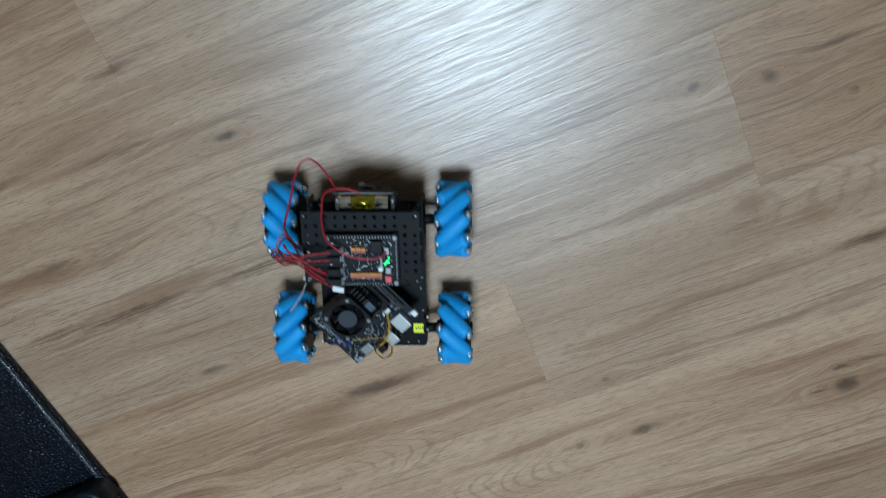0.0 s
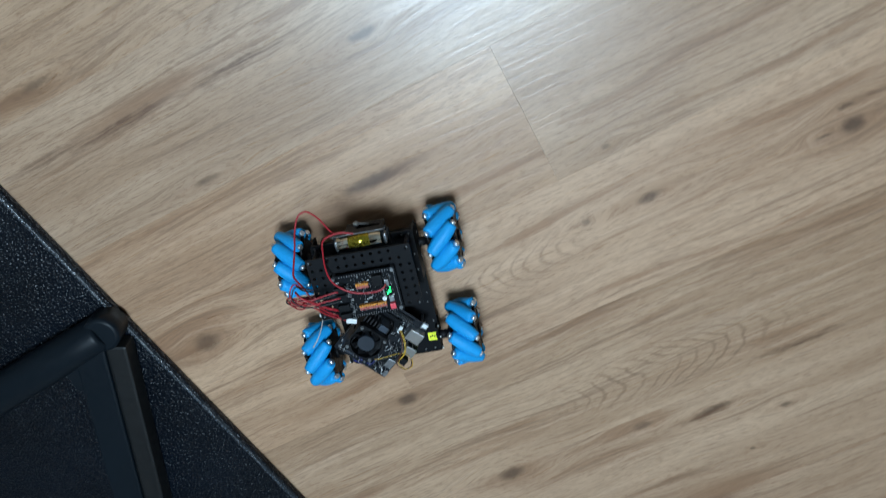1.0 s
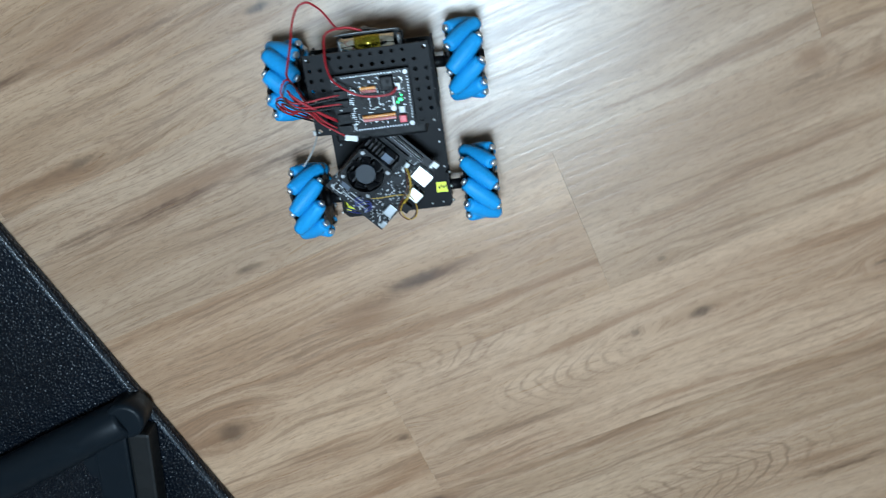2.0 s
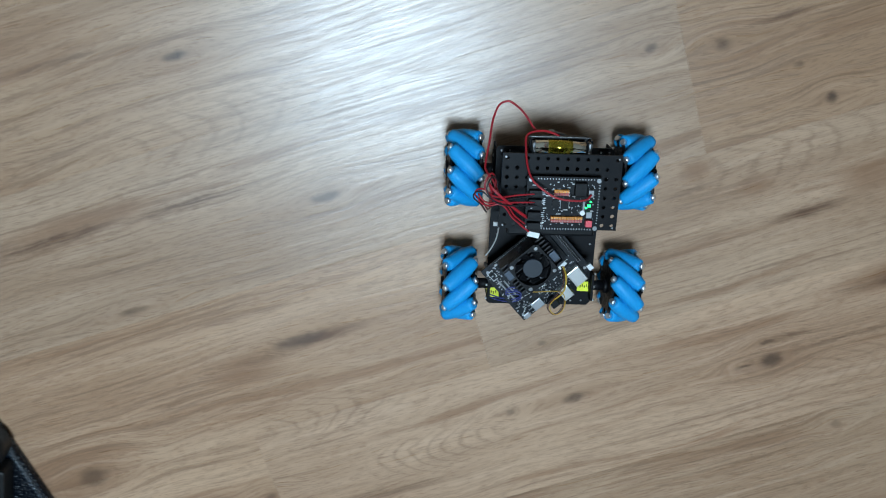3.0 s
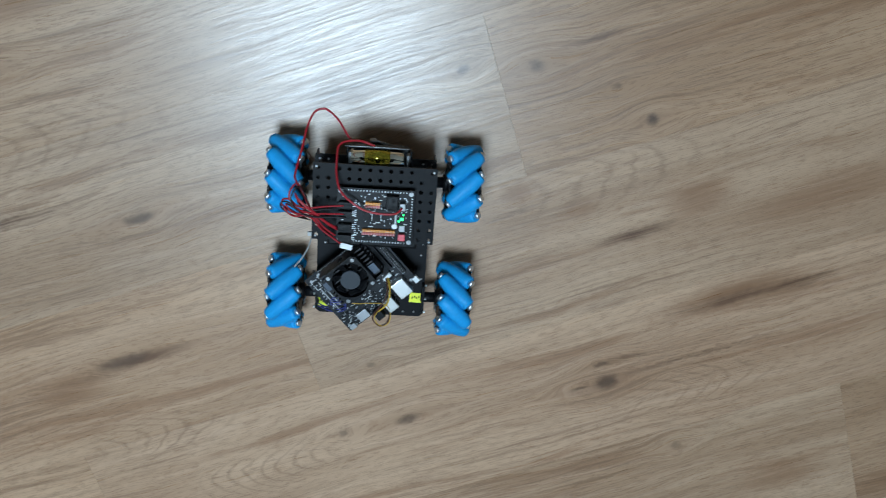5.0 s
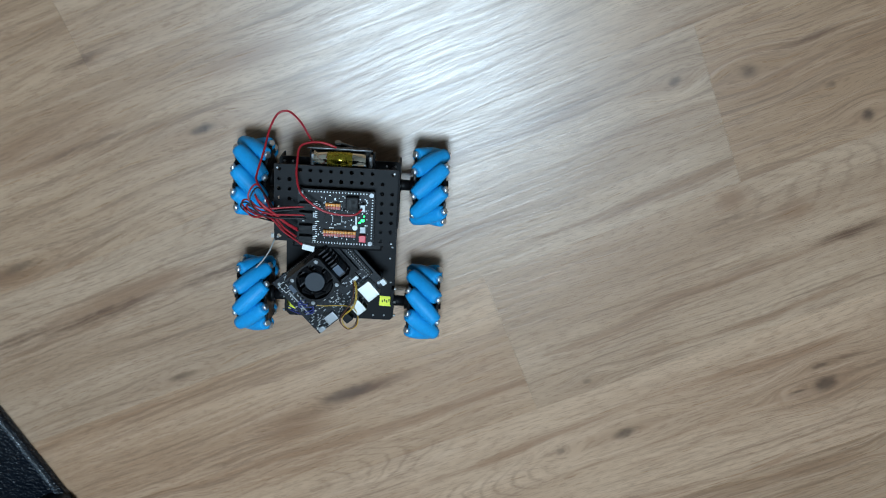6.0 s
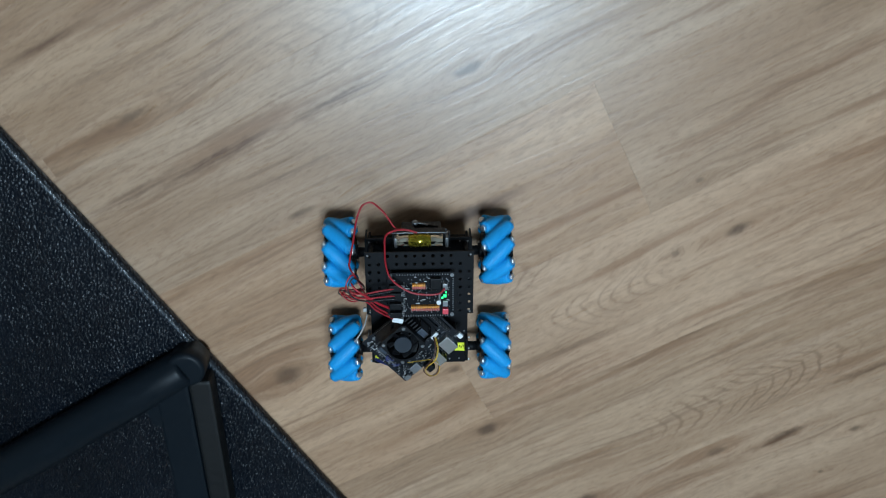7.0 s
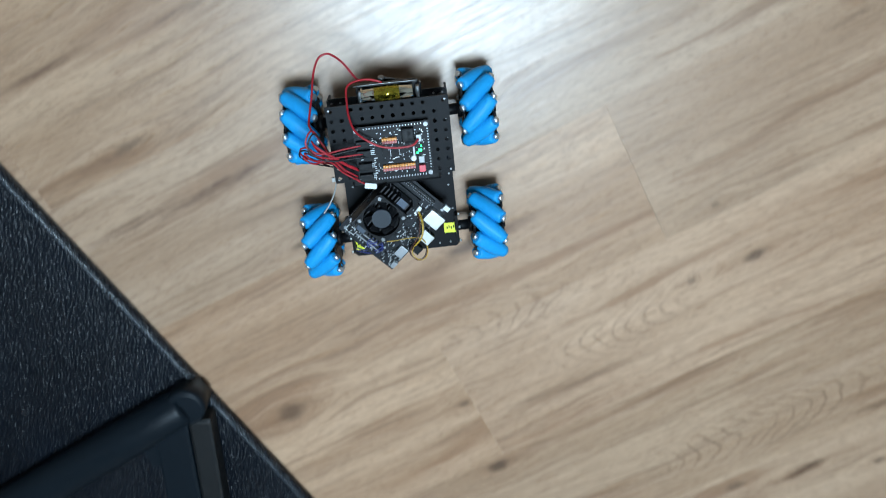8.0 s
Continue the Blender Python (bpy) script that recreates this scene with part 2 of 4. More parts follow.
    for x, y, a, b, k in KNOTS:
        mask = most(mask, n.ramp(spot(pn, x, y, a, b), 0.25, 1.15, min(1.0, k * 1.15), 0.0))
        halo = most(halo, n.ramp(spot(pk, x, y, a * 4.0 + 0.01, b * 1.7), 0.1, 1.1, 0.55 * k, 0.0))
    col = n.mix(n.math("MULTIPLY", soft, n.ramp(line, 0.34, 0.58, 0.65, 1.0)), col, WOOD_BROWN)
    col = n.mix(n.math("MULTIPLY", dark_line, n.ramp(streak, 0.34, 0.58, 0.45, 1.0)), col, WOOD_LINE)
    col = n.mix(n.math("MULTIPLY", halo, n.ramp(streak, 0.34, 0.56, 0.5, 1.0)), col, WOOD_BROWN)
    col = n.mix(n.math("MULTIPLY", mask, n.ramp(speck, 0.30, 0.55, 0.95, 0.70)), col, WOOD_KNOT)
    n.link(col, n.bsdf.inputs["Base Color"])
    n.link(n.ramp(streak, 0.3, 0.7, FLOOR_ROUGH - 0.04, FLOOR_ROUGH + 0.07), n.bsdf.inputs["Roughness"])
    # brushed relief along the grain
    relief = n.math("ADD", n.math("MULTIPLY", line, -1.5), n.math("ADD", n.math("MULTIPLY", streak, -0.8), n.math("MULTIPLY", pores, -0.35)))
    n.bump(relief, 0.21, 0.0008)
    n.bsdf.inputs["Specular IOR Level"].default_value = FLOOR_GLOSS
    return n.mat


WOOD_DARK, WOOD_LIGHT = (0.335, 0.204, 0.124), (0.455, 0.297, 0.192)
WOOD_STREAK, WOOD_PALE, WOOD_KNOT = (0.165, 0.090, 0.053), (0.535, 0.364, 0.254), (0.045, 0.025, 0.016)
WOOD_BROWN = (0.225, 0.115, 0.061)
WOOD_LINE = (0.112, 0.055, 0.030)
FLOOR_ROUGH, FLOOR_GLOSS = 0.31, 0.60
OAK = wood_floor()


def leatherette():
    n = Nodes("pebbled_leatherette")
    co = n.add("ShaderNodeTexCoord").outputs["Object"]
    cell = n.add("ShaderNodeTexVoronoi", i_Scale=240.0)
    n.link(co, cell.inputs["Vector"])
    fold = n.noise(co, 9.0, 3.0)
    fine = n.noise(co, 420.0, 2.0)
    h = n.math("ADD", n.math("MULTIPLY", cell.outputs["Distance"], -1.0), n.math("MULTIPLY", fine, 0.5))
    n.link(n.mix(n.ramp(fold, 0.3, 0.7), (0.0009, 0.0020, 0.0042), (0.0018, 0.0036, 0.0070)), n.bsdf.inputs["Base Color"])
    n.link(n.ramp(fine, 0.3, 0.7, 0.24, 0.38), n.bsdf.inputs["Roughness"])
    n.bump(h, 1.0, 0.0014)
    n.bsdf.inputs["Specular IOR Level"].default_value = 0.22
    return n.mat


LEATHER = leatherette()
STITCH = plain("dull_stitch", (0.085, 0.100, 0.120), 0.6)
BLACK_PLASTIC = plain("black_plastic_tube", (0.0042, 0.0072, 0.0104), 0.45, vary=0.12, scale=30, relief=0.0002, spec=0.15)
WORN_LIT_EDGE = plain("worn_lit_welt", (0.010, 0.013, 0.017), 0.3, vary=0.5, scale=140, relief=0.0012, spec=0.5)
BROWN_BAR = plain("brownish_black_bar", (0.0044, 0.0046, 0.0048), 0.55, vary=0.12, scale=25, relief=0.0004, spec=0.3)
WALL = plain("pale_wall_paint", (0.46, 0.45, 0.43), 0.9, vary=0.03, scale=10)
CEILING = plain("ceiling_paint", (0.78, 0.78, 0.77), 0.9, vary=0.02, scale=10)
SUBFLOOR = plain("dark_underlay", (0.03, 0.022, 0.016), 0.9)
DIFFUSER = plain("lamp_diffuser", (0.9, 0.95, 1.0), 0.5, vary=0.01, glow=6.0)
LAMP_RIM = plain("white_lamp_rim", (0.8, 0.8, 0.8), 0.5)
BLUE_RUBBER = plain("blue_rubber", (0.009, 0.275, 0.60), 0.5, vary=0.12, scale=90, relief=0.0002, spec=0.25)
STEEL = plain("bright_steel", (0.78, 0.79, 0.80), 0.42, metal=1.0, vary=0.1)
BLACK_METAL = plain("black_anodised_metal", (0.0040, 0.0042, 0.0052), 0.5, vary=0.05, scale=80, spec=0.11)
BLACK_MATT = plain("matt_black_plastic", (0.0030, 0.0031, 0.0038), 0.5, vary=0.3, scale=80, spec=0.16)
PCB = plain("black_circuit_board", (0.0026, 0.0032, 0.0046), 0.42, vary=0.3, scale=300, spec=0.14)
PCB_GREY = plain("dark_blue_grey_circuit_board", (0.0088, 0.0100, 0.0130), 0.42, vary=0.4, scale=300, spec=0.2)
SOLDER = plain("solder", (0.27, 0.28, 0.29), 0.35, metal=0.9, vary=0.15, scale=300)
TIN = plain("tin_plate", (0.62, 0.63, 0.62), 0.29, metal=1.0, vary=0.02)
WHITE = plain("white_plastic", (0.62, 0.64, 0.64), 0.4, vary=0.06)
SILK = plain("white_silkscreen", (0.6, 0.61, 0.6), 0.6, vary=0.1)
ORANGE = plain("orange_pin_housing", (0.72, 0.27, 0.03), 0.5)
PINK = plain("red_pin_housing", (0.48, 0.10, 0.09), 0.5)
RED_SWITCH = plain("red_switch", (0.62, 0.06, 0.08), 0.4)
YELLOW = plain("yellow_sticker", (0.72, 0.74, 0.03), 0.5, vary=0.05)
YELLOW_WRAP = plain("yellow_battery_wrap", (0.46, 0.37, 0.04), 0.12, metal=0.85, vary=0.4, scale=160)
CHROME = plain("chrome_can", (0.86, 0.84, 0.72), 0.10, metal=1.0, vary=0.05)
GREEN_LED = plain("green_led", (0.02, 0.85, 0.20), 0.4, glow=2.6)
FIN_GREY = plain("blue_grey_aluminium", (0.050, 0.062, 0.082), 0.45, metal=0.6, vary=0.2, scale=200)
FAN_HUB = plain("fan_hub_sticker", (0.017, 0.022, 0.030), 0.5, spec=0.3)
RED_WIRE = plain("red_wire", (0.30, 0.007, 0.014), 0.42)
BLACK_WIRE = plain("black_wire", (0.012, 0.010, 0.012), 0.45)
YELLOW_WIRE = plain("yellow_wire", (0.50, 0.30, 0.03), 0.45)
BROWN_WIRE = plain("brown_wire", (0.12, 0.035, 0.015), 0.45)
BLUE_WIRE = plain("blue_wire", (0.02, 0.03, 0.16), 0.45)
GREY_METAL = plain("grey_metal", (0.20, 0.205, 0.21), 0.4, metal=0.7)
HEATSINK = plain("black_heatsink", (0.006, 0.006, 0.007), 0.5, spec=0.3)
TIE = plain("pale_cable_tie", (0.36, 0.36, 0.35), 0.45)


# ---- mesh helpers ----
def add_mesh(name, bm, material):
    me = bpy.data.meshes.new(name)
    bm.normal_update()
    bm.to_mesh(me)
    bm.free()
    for mat in material if isinstance(material, (list, tuple)) else (material,):
        me.materials.append(mat)
    return new(name, me)


def part(name, bm, material, parent, label=""):
    ob = add_mesh(name, bm, material)
    ob.parent = parent
    return tagged(ob, label) if label else ob


def box(bm, c, size, bevel=0.0, turn=None, slot=0):
    """A box round c; turn: a rotation matrix about c."""
    made = bmesh.ops.create_cube(bm, size=1.0)["verts"]
    bmesh.ops.scale(bm, verts=made, vec=size)
    if bevel:
        edges = list({e for v in made for e in v.link_edges})
        made = list({v for f in bmesh.ops.bevel(bm, geom=edges, offset=bevel, segments=2, affect="EDGES", profile=0.6)["faces"] for v in f.verts} | {v for v in made if v.is_valid})
    m = Matrix.Translation(c) @ (turn.to_4x4() if turn else Matrix())
    bmesh.ops.transform(bm, matrix=m, verts=made)
    for f in {f for v in made for f in v.link_faces}:
        f.material_index = slot
    return made


def rod(bm, a, b, r, r2=None, seg=14, slot=0):
    """A round bar from a to b."""
    a, b = Vector(a), Vector(b)
    d = b - a
    made = bmesh.ops.create_cone(bm, cap_ends=True, segments=seg, radius1=r, radius2=r if r2 is None else r2, depth=d.length)["verts"]
    bmesh.ops.transform(bm, matrix=Matrix.Translation((a + b) / 2) @ d.to_track_quat("Z", "Y").to_matrix().to_4x4(), verts=made)
    for f in {f for v in made for f in v.link_faces}:
        f.material_index = slot
        f.smooth = len(f.verts) == 4
    return made


def lathe(bm, profile, m, seg=16):
    """Turns (axial, radius) pairs round the z axis of m."""
    rings = []
    for z, r in profile:
        rings.append([bm.verts.new(m @ Vector((r * math.cos(2 * math.pi * i / seg), r * math.sin(2 * math.pi * i / seg), z))) for i in range(seg)])
    for u, v in zip(rings, rings[1:]):
        for i in range(seg):
            bm.faces.new((u[i], u[(i + 1) % seg], v[(i + 1) % seg], v[i])).smooth = True
    bm.faces.new(rings[0][::-1])
    bm.faces.new(rings[-1])


def tube(bm, points, r, seg=8, steps=6):
    """A bent wire through the points."""
    pts = [Vector(p) for p in points]
    ext = [2 * pts[0] - pts[1]] + pts + [2 * pts[-1] - pts[-2]]
    line = []
    for i in range(1, len(ext) - 2):
        a, b, c, d = ext[i - 1:i + 3]
        for k in range(steps):
            t = k / steps
            line.append(0.5 * (2 * b + (c - a) * t + (2 * a - 5 * b + 4 * c - d) * t * t + (3 * b - 3 * c + d - a) * t ** 3))
    line.append(pts[-1])
    rings = []
    side = Vector((0.3, 0.2, 1)).normalized()
    for i, p in enumerate(line):
        d = (line[min(i + 1, len(line) - 1)] - line[max(i - 1, 0)]).normalized()
        side = (side - d * side.dot(d)).normalized()
        up = d.cross(side)
        rings.append([bm.verts.new(p + r * (math.cos(2 * math.pi * k / seg) * side + math.sin(2 * math.pi * k / seg) * up)) for k in range(seg)])
    for u, v in zip(rings, rings[1:]):
        for i in range(seg):
            bm.faces.new((u[i], u[(i + 1) % seg], v[(i + 1) % seg], v[i])).smooth = True
    bm.faces.new(rings[0][::-1])
    bm.faces.new(rings[-1])


def slab(bm, outline, z0, z1):
    """A plate with the given outline."""
    lo = [bm.verts.new((x, y, z0)) for x, y in outline]
    hi = [bm.verts.new((x, y, z1)) for x, y in outline]
    bm.faces.new(lo[::-1])
    bm.faces.new(hi)
    for i in range(len(lo)):
        j = (i + 1) % len(lo)
        bm.faces.new((lo[i], lo[j], hi[j], hi[i]))


# ---- the room ----
ROOM = 2.5
bm = bmesh.new()
box(bm, (0, 0, -0.06), (2 * ROOM + 0.4, 2 * ROOM + 0.4, 0.1))
floor = tagged(add_mesh("floor", bm, SUBFLOOR), "oak-look laminate floor in long staggered boards", "floor", kind="structure")
# unseen walls, added to close the room; their tone sets the bounced fill light
for name, c, size in (("wall_north", (0, ROOM + 0.15, 1.3), (2 * ROOM + 0.5, 0.1, 2.7)), ("wall_south", (0, -ROOM - 0.15, 1.3), (2 * ROOM + 0.5, 0.1, 2.7)),
                      ("wall_east", (ROOM + 0.15, 0, 1.3), (0.1, 2 * ROOM + 0.2, 2.7)), ("wall_west", (-ROOM - 0.15, 0, 1.3), (0.1, 2 * ROOM + 0.2, 2.7))):
    bm = bmesh.new()
    box(bm, c, size)
    tagged(add_mesh(name, bm, WALL), "unseen pale room wall, added to bounce lamp light", "wall", kind="structure")
bm = bmesh.new()
box(bm, (0, 0, 2.71), (2 * ROOM + 0.6, 2 * ROOM + 0.6, 0.1))
tagged(add_mesh("ceiling", bm, CEILING), "plain white painted ceiling", "ceiling", kind="structure")

lamp = tagged(new("ceiling_lamp"), "round white ceiling lamp, switched on", "lamp")
lamp.matrix_world = pose(LAMP[0], LAMP[1], 2.66)
bm = bmesh.new()
rod(bm, (0, 0, -0.05), (0, 0, 0), 0.42, seg=48)
part("rim", bm, LAMP_RIM, lamp)
bm = bmesh.new()
rod(bm, (0, 0, -0.056), (0, 0, -0.051), 0.39, seg=48)
part("diffuser", bm, DIFFUSER, lamp, "glowing round diffuser")


# ---- black folded chair on the floor ----
def folded_chair():
    chair = tagged(new("folded_chair"), "folded black leatherette chair with tube frame lying on the floor", "chair")
    a, b = Vector((-0.751, -0.127)), Vector((-0.304, -0.747))
    d = (b - a).normalized()
    back = Vector((d.y, -d.x))
    p0, p1 = a - d * 0.12, b + d * 0.12
    turn = Matrix.Rotation(math.atan2(d.y, d.x), 3, "Z")
    mid = (p0 + p1) / 2 + back * 0.31
    size = (p1 - p0).length
    bm = bmesh.new()
    box(bm, (mid.x, mid.y, 0.007), (size, 0.62, 0.014), bevel=0.0045, turn=turn)
    part("panel", bm, LEATHER, chair, "pebbled black leatherette panel")
    # worn welt along the border, its colour lightened for the edge highlight, and stitches
    bm = bmesh.new()
    e0, e1 = p0 + back * 0.0065, p1 + back * 0.0065
    n = 60
    tube(bm, [(*(e0 + (e1 - e0) * i / n), 0.0125 + 0.0005 * math.sin(i * 2.1)) for i in range(n + 1)], 0.0042, 10, 2)
    part("welt", bm, WORN_LIT_EDGE, chair, "worn shiny black welt, edge highlight in its colour")
    bm = bmesh.new()
    rng = random.Random(3)
    for i in range(int(size / 0.0062)):
        c = p0 + d * (0.0062 * i) + back * (0.0066 + rng.uniform(-0.0006, 0.0006))
        box(bm, (c.x, c.y, 0.0167), (rng.uniform(0.0018, 0.0036), 0.0013, 0.0008), turn=turn)
    part("stitching", bm, STITCH, chair, "dull grey stitching")
    # tube with a round end, and the flat bar that hinges on it
    ta, tb = Vector((-0.930, -0.704, 0.034)), Vector((-0.547, -0.450, 0.034))
    u = (tb - ta).normalized()
    m = Matrix.Translation(ta) @ u.to_track_quat("Z", "Y").to_matrix().to_4x4()
    L = (tb - ta).length
    bm = bmesh.new()
    lathe(bm, [(0, 0.0300), (L * 0.5, 0.0292), (L - 0.140, 0.0280), (L - 0.132, 0.0290), (L - 0.110, 0.0278), (L - 0.104, 0.0284), (L - 0.06, 0.0272), (L - 0.006, 0.0262), (L, 0.022)], m, 28)
    part("tube", bm, BLACK_PLASTIC, chair, "black wrapped plastic tube")
    bm = bmesh.new()
    c = Vector((-0.5450, -0.4485, 0))
    lathe(bm, [(0.013, 0.0260), (0.046, 0.0260), (0.0495, 0.0245), (0.051, 0.0205)], Matrix.Translation(c), 36)
    part("end_cap", bm, BLACK_PLASTIC, chair, "round black end cap")
    # shoulder that joins tube and bar
    bm = bmesh.new()
    slab(bm, [(-0.622, -0.500), (-0.572, -0.462), (-0.548, -0.470), (-0.548, -0.545), (-0.597, -0.545), (-0.603, -0.515)], 0.015, 0.0465)
    bmesh.ops.bevel(bm, geom=list(bm.edges), offset=0.003, segments=2, affect="EDGES")
    part("shoulder", bm, BLACK_PLASTIC, chair)
    lean = Matrix.Rotation(radians(4.0), 3, "Z")
    for name, x, w, z, t, mat in (("bar", -0.5560, 0.046, 0.032, 0.036, BLACK_PLASTIC), ("bar_side", -0.5180, 0.0300, 0.0305, 0.0330, BROWN_BAR)):
        bm = bmesh.new()
        c = Vector((-0.556, -0.470, 0)) + lean @ Vector((x + 0.545, -0.22, z))
        box(bm, c, (w, 0.44, t), bevel=0.004, turn=lean)
        part(name, bm, mat, chair, "flat black plastic bar" if name == "bar" else "brownish-black side of the bar")
    bm = bmesh.new()
    for away in (0.128, 0.104):
        c = ta + u * (L - away) + Vector((-0.006, 0.012, 0.0175))
        tube(bm, [c, c + Vector((0.004, -0.005, 0.003)), c + Vector((0.003, -0.012, 0.003))], 0.0011, 6, 3)
    part("torn_edge", bm, STITCH, chair, "frayed pale flecks")
    return chair


folded_chair()


# ---- robot car ----
R_WHEEL = 0.0445
WHEEL_X, WHEEL_Y, AXLE_Z = 0.099, 0.0713, 0.0448
robot = tagged(new("robot_car"), "small black robot car driving on four blue roller wheels", "robot")


def roller_mesh(sign):
    bm = bmesh.new()
    rc, half = 0.0346, 0.0226
    prof = []
    for i in range(13):
        s = -half + 2 * half * i / 12
        prof.append((s, R_WHEEL - math.hypot(rc, s * 0.60)))
    prof = [(-half - 0.0006, prof[0][1] * 0.8)] + prof + [(half + 0.0006, prof[-1][1] * 0.8)]
    lathe(bm, prof, Matrix.Translation((0, 0, rc)) @ Matrix.Rotation(sign * radians(45), 4, "Z") @ Matrix.Rotation(radians(90), 4, "Y"), 14)
    me = bpy.data.meshes.new("roller")
    bm.to_mesh(me)
    bm.free()
    me.materials.append(BLUE_RUBBER)
    return me


def pin_mesh(sign, k):
    bm = bmesh.new()
    ax = Vector((math.cos(radians(45)), sign * math.sin(radians(45)), 0))
    c = Vector((0, 0, 0.0346)) + ax * k * 0.0230
    rod(bm, c, c + ax * k * 0.0042, 0.0040, 0.0032, 10)
    me = bpy.data.meshes.new("pin")
    bm.to_mesh(me)
    bm.free()
    me.materials.append(STEEL)
    return me


def wheel(x, y, sign):
    """A roller wheel on the axle along x."""
    bm = bmesh.new()
    rod(bm, (-0.016, 0, 0), (0.016, 0, 0), 0.019, seg=28)
    rod(bm, (-0.021, 0, 0), (0.021, 0, 0), 0.008, seg=18)
    for k in (-1, 1):
        rod(bm, (k * 0.0150, 0, 0), (k * 0.0178, 0, 0), 0.0330, seg=36)
    for i in range(9):
        a = 2 * math.pi * i / 9
        c = Vector((0, -math.sin(a), math.cos(a))) * 0.0290
        for k in (-1, 1):
            t = Vector((0, math.cos(a), math.sin(a))) * k * sign * 0.0165
            box(bm, c + t + Vector((k * 0.0172, 0, 0)), (0.0030, 0.0065, 0.0110), 0.0008, turn=Matrix.Rotation(a + k * sign * 0.5, 3, "X"))
    w = part("wheel", bm, BLACK_MATT, robot, "black wheel hub with blue rubber rollers")
    w.location = (x, y, AXLE_Z)
    rm, pm, po = ROLLERS[sign]
    for i in range(9):
        for name, me in (("roller", rm), ("pin", pm), ("pin", po)):
            o = new(name, me)
            o.parent = w
            o.matrix_basis = Matrix.Rotation(2 * math.pi * i / 9, 4, "X")
    return w


ROLLERS = {s: (roller_mesh(s), pin_mesh(s, -1), pin_mesh(s, 1)) for s in (-1, 1)}
# front is +y; rollers seen from above lean like a backslash at front left and rear right
WHEELS = [(wheel(-WHEEL_X, WHEEL_Y, -1), 1), (wheel(WHEEL_X, WHEEL_Y, 1), -1), (wheel(-WHEEL_X, -WHEEL_Y, 1), -1), (wheel(WHEEL_X, -WHEEL_Y, -1), 1)]


def perforated(bm, x0, x1, y0, y1, z0, z1, nx, ny, solid):
    """A plate of nx by ny cells, each with a round hole, but for the cells that solid() names."""
    dx, dy = (x1 - x0) / nx, (y1 - y0) / ny
    for i in range(nx):
        for j in range(ny):
            cx, cy = x0 + (i + 0.5) * dx, y0 + (j + 0.5) * dy
            out = [(-1, -1), (0, -1), (1, -1), (1, 0), (1, 1), (0, 1), (-1, 1), (-1, 0)]
            if solid(i, j):
                for z, flip in ((z0, True), (z1, False)):
                    vs = [bm.verts.new((cx + u * dx / 2, cy + v * dy / 2, z)) for u, v in out]
                    bm.faces.new(vs[::-1] if flip else vs)
                continue
            r = 0.0021 if (i * 7 + j * 3) % 5 else 0.0024
            rings = []
            for z in (z0, z1):
                o = [bm.verts.new((cx + u * dx / 2, cy + v * dy / 2, z)) for u, v in out]
                h = [bm.verts.new((cx + r * u / math.hypot(u, v), cy + r * v / math.hypot(u, v), z)) for u, v in out]
                rings.append((o, h))
            (o0, h0), (o1, h1) = rings
            for k in range(8):
                l = (k + 1) % 8
                bm.faces.new((o1[k], o1[l], h1[l], h1[k]))
                bm.faces.new((o0[l], o0[k], h0[k], h0[l]))
                bm.faces.new((h1[k], h1[l], h0[l], h0[k]))
    bmesh.ops.remove_doubles(bm, verts=bm.verts, dist=0.00002)
    lo = [(x0, y0), (x1, y0), (x1, y1), (x0, y1)]
    for k in range(4):
        a, b = lo[k], lo[(k + 1) % 4]
        bm.faces.new([bm.verts.new(v) for v in ((*a, z0), (*b, z0), (*b, z1), (*a, z1))])


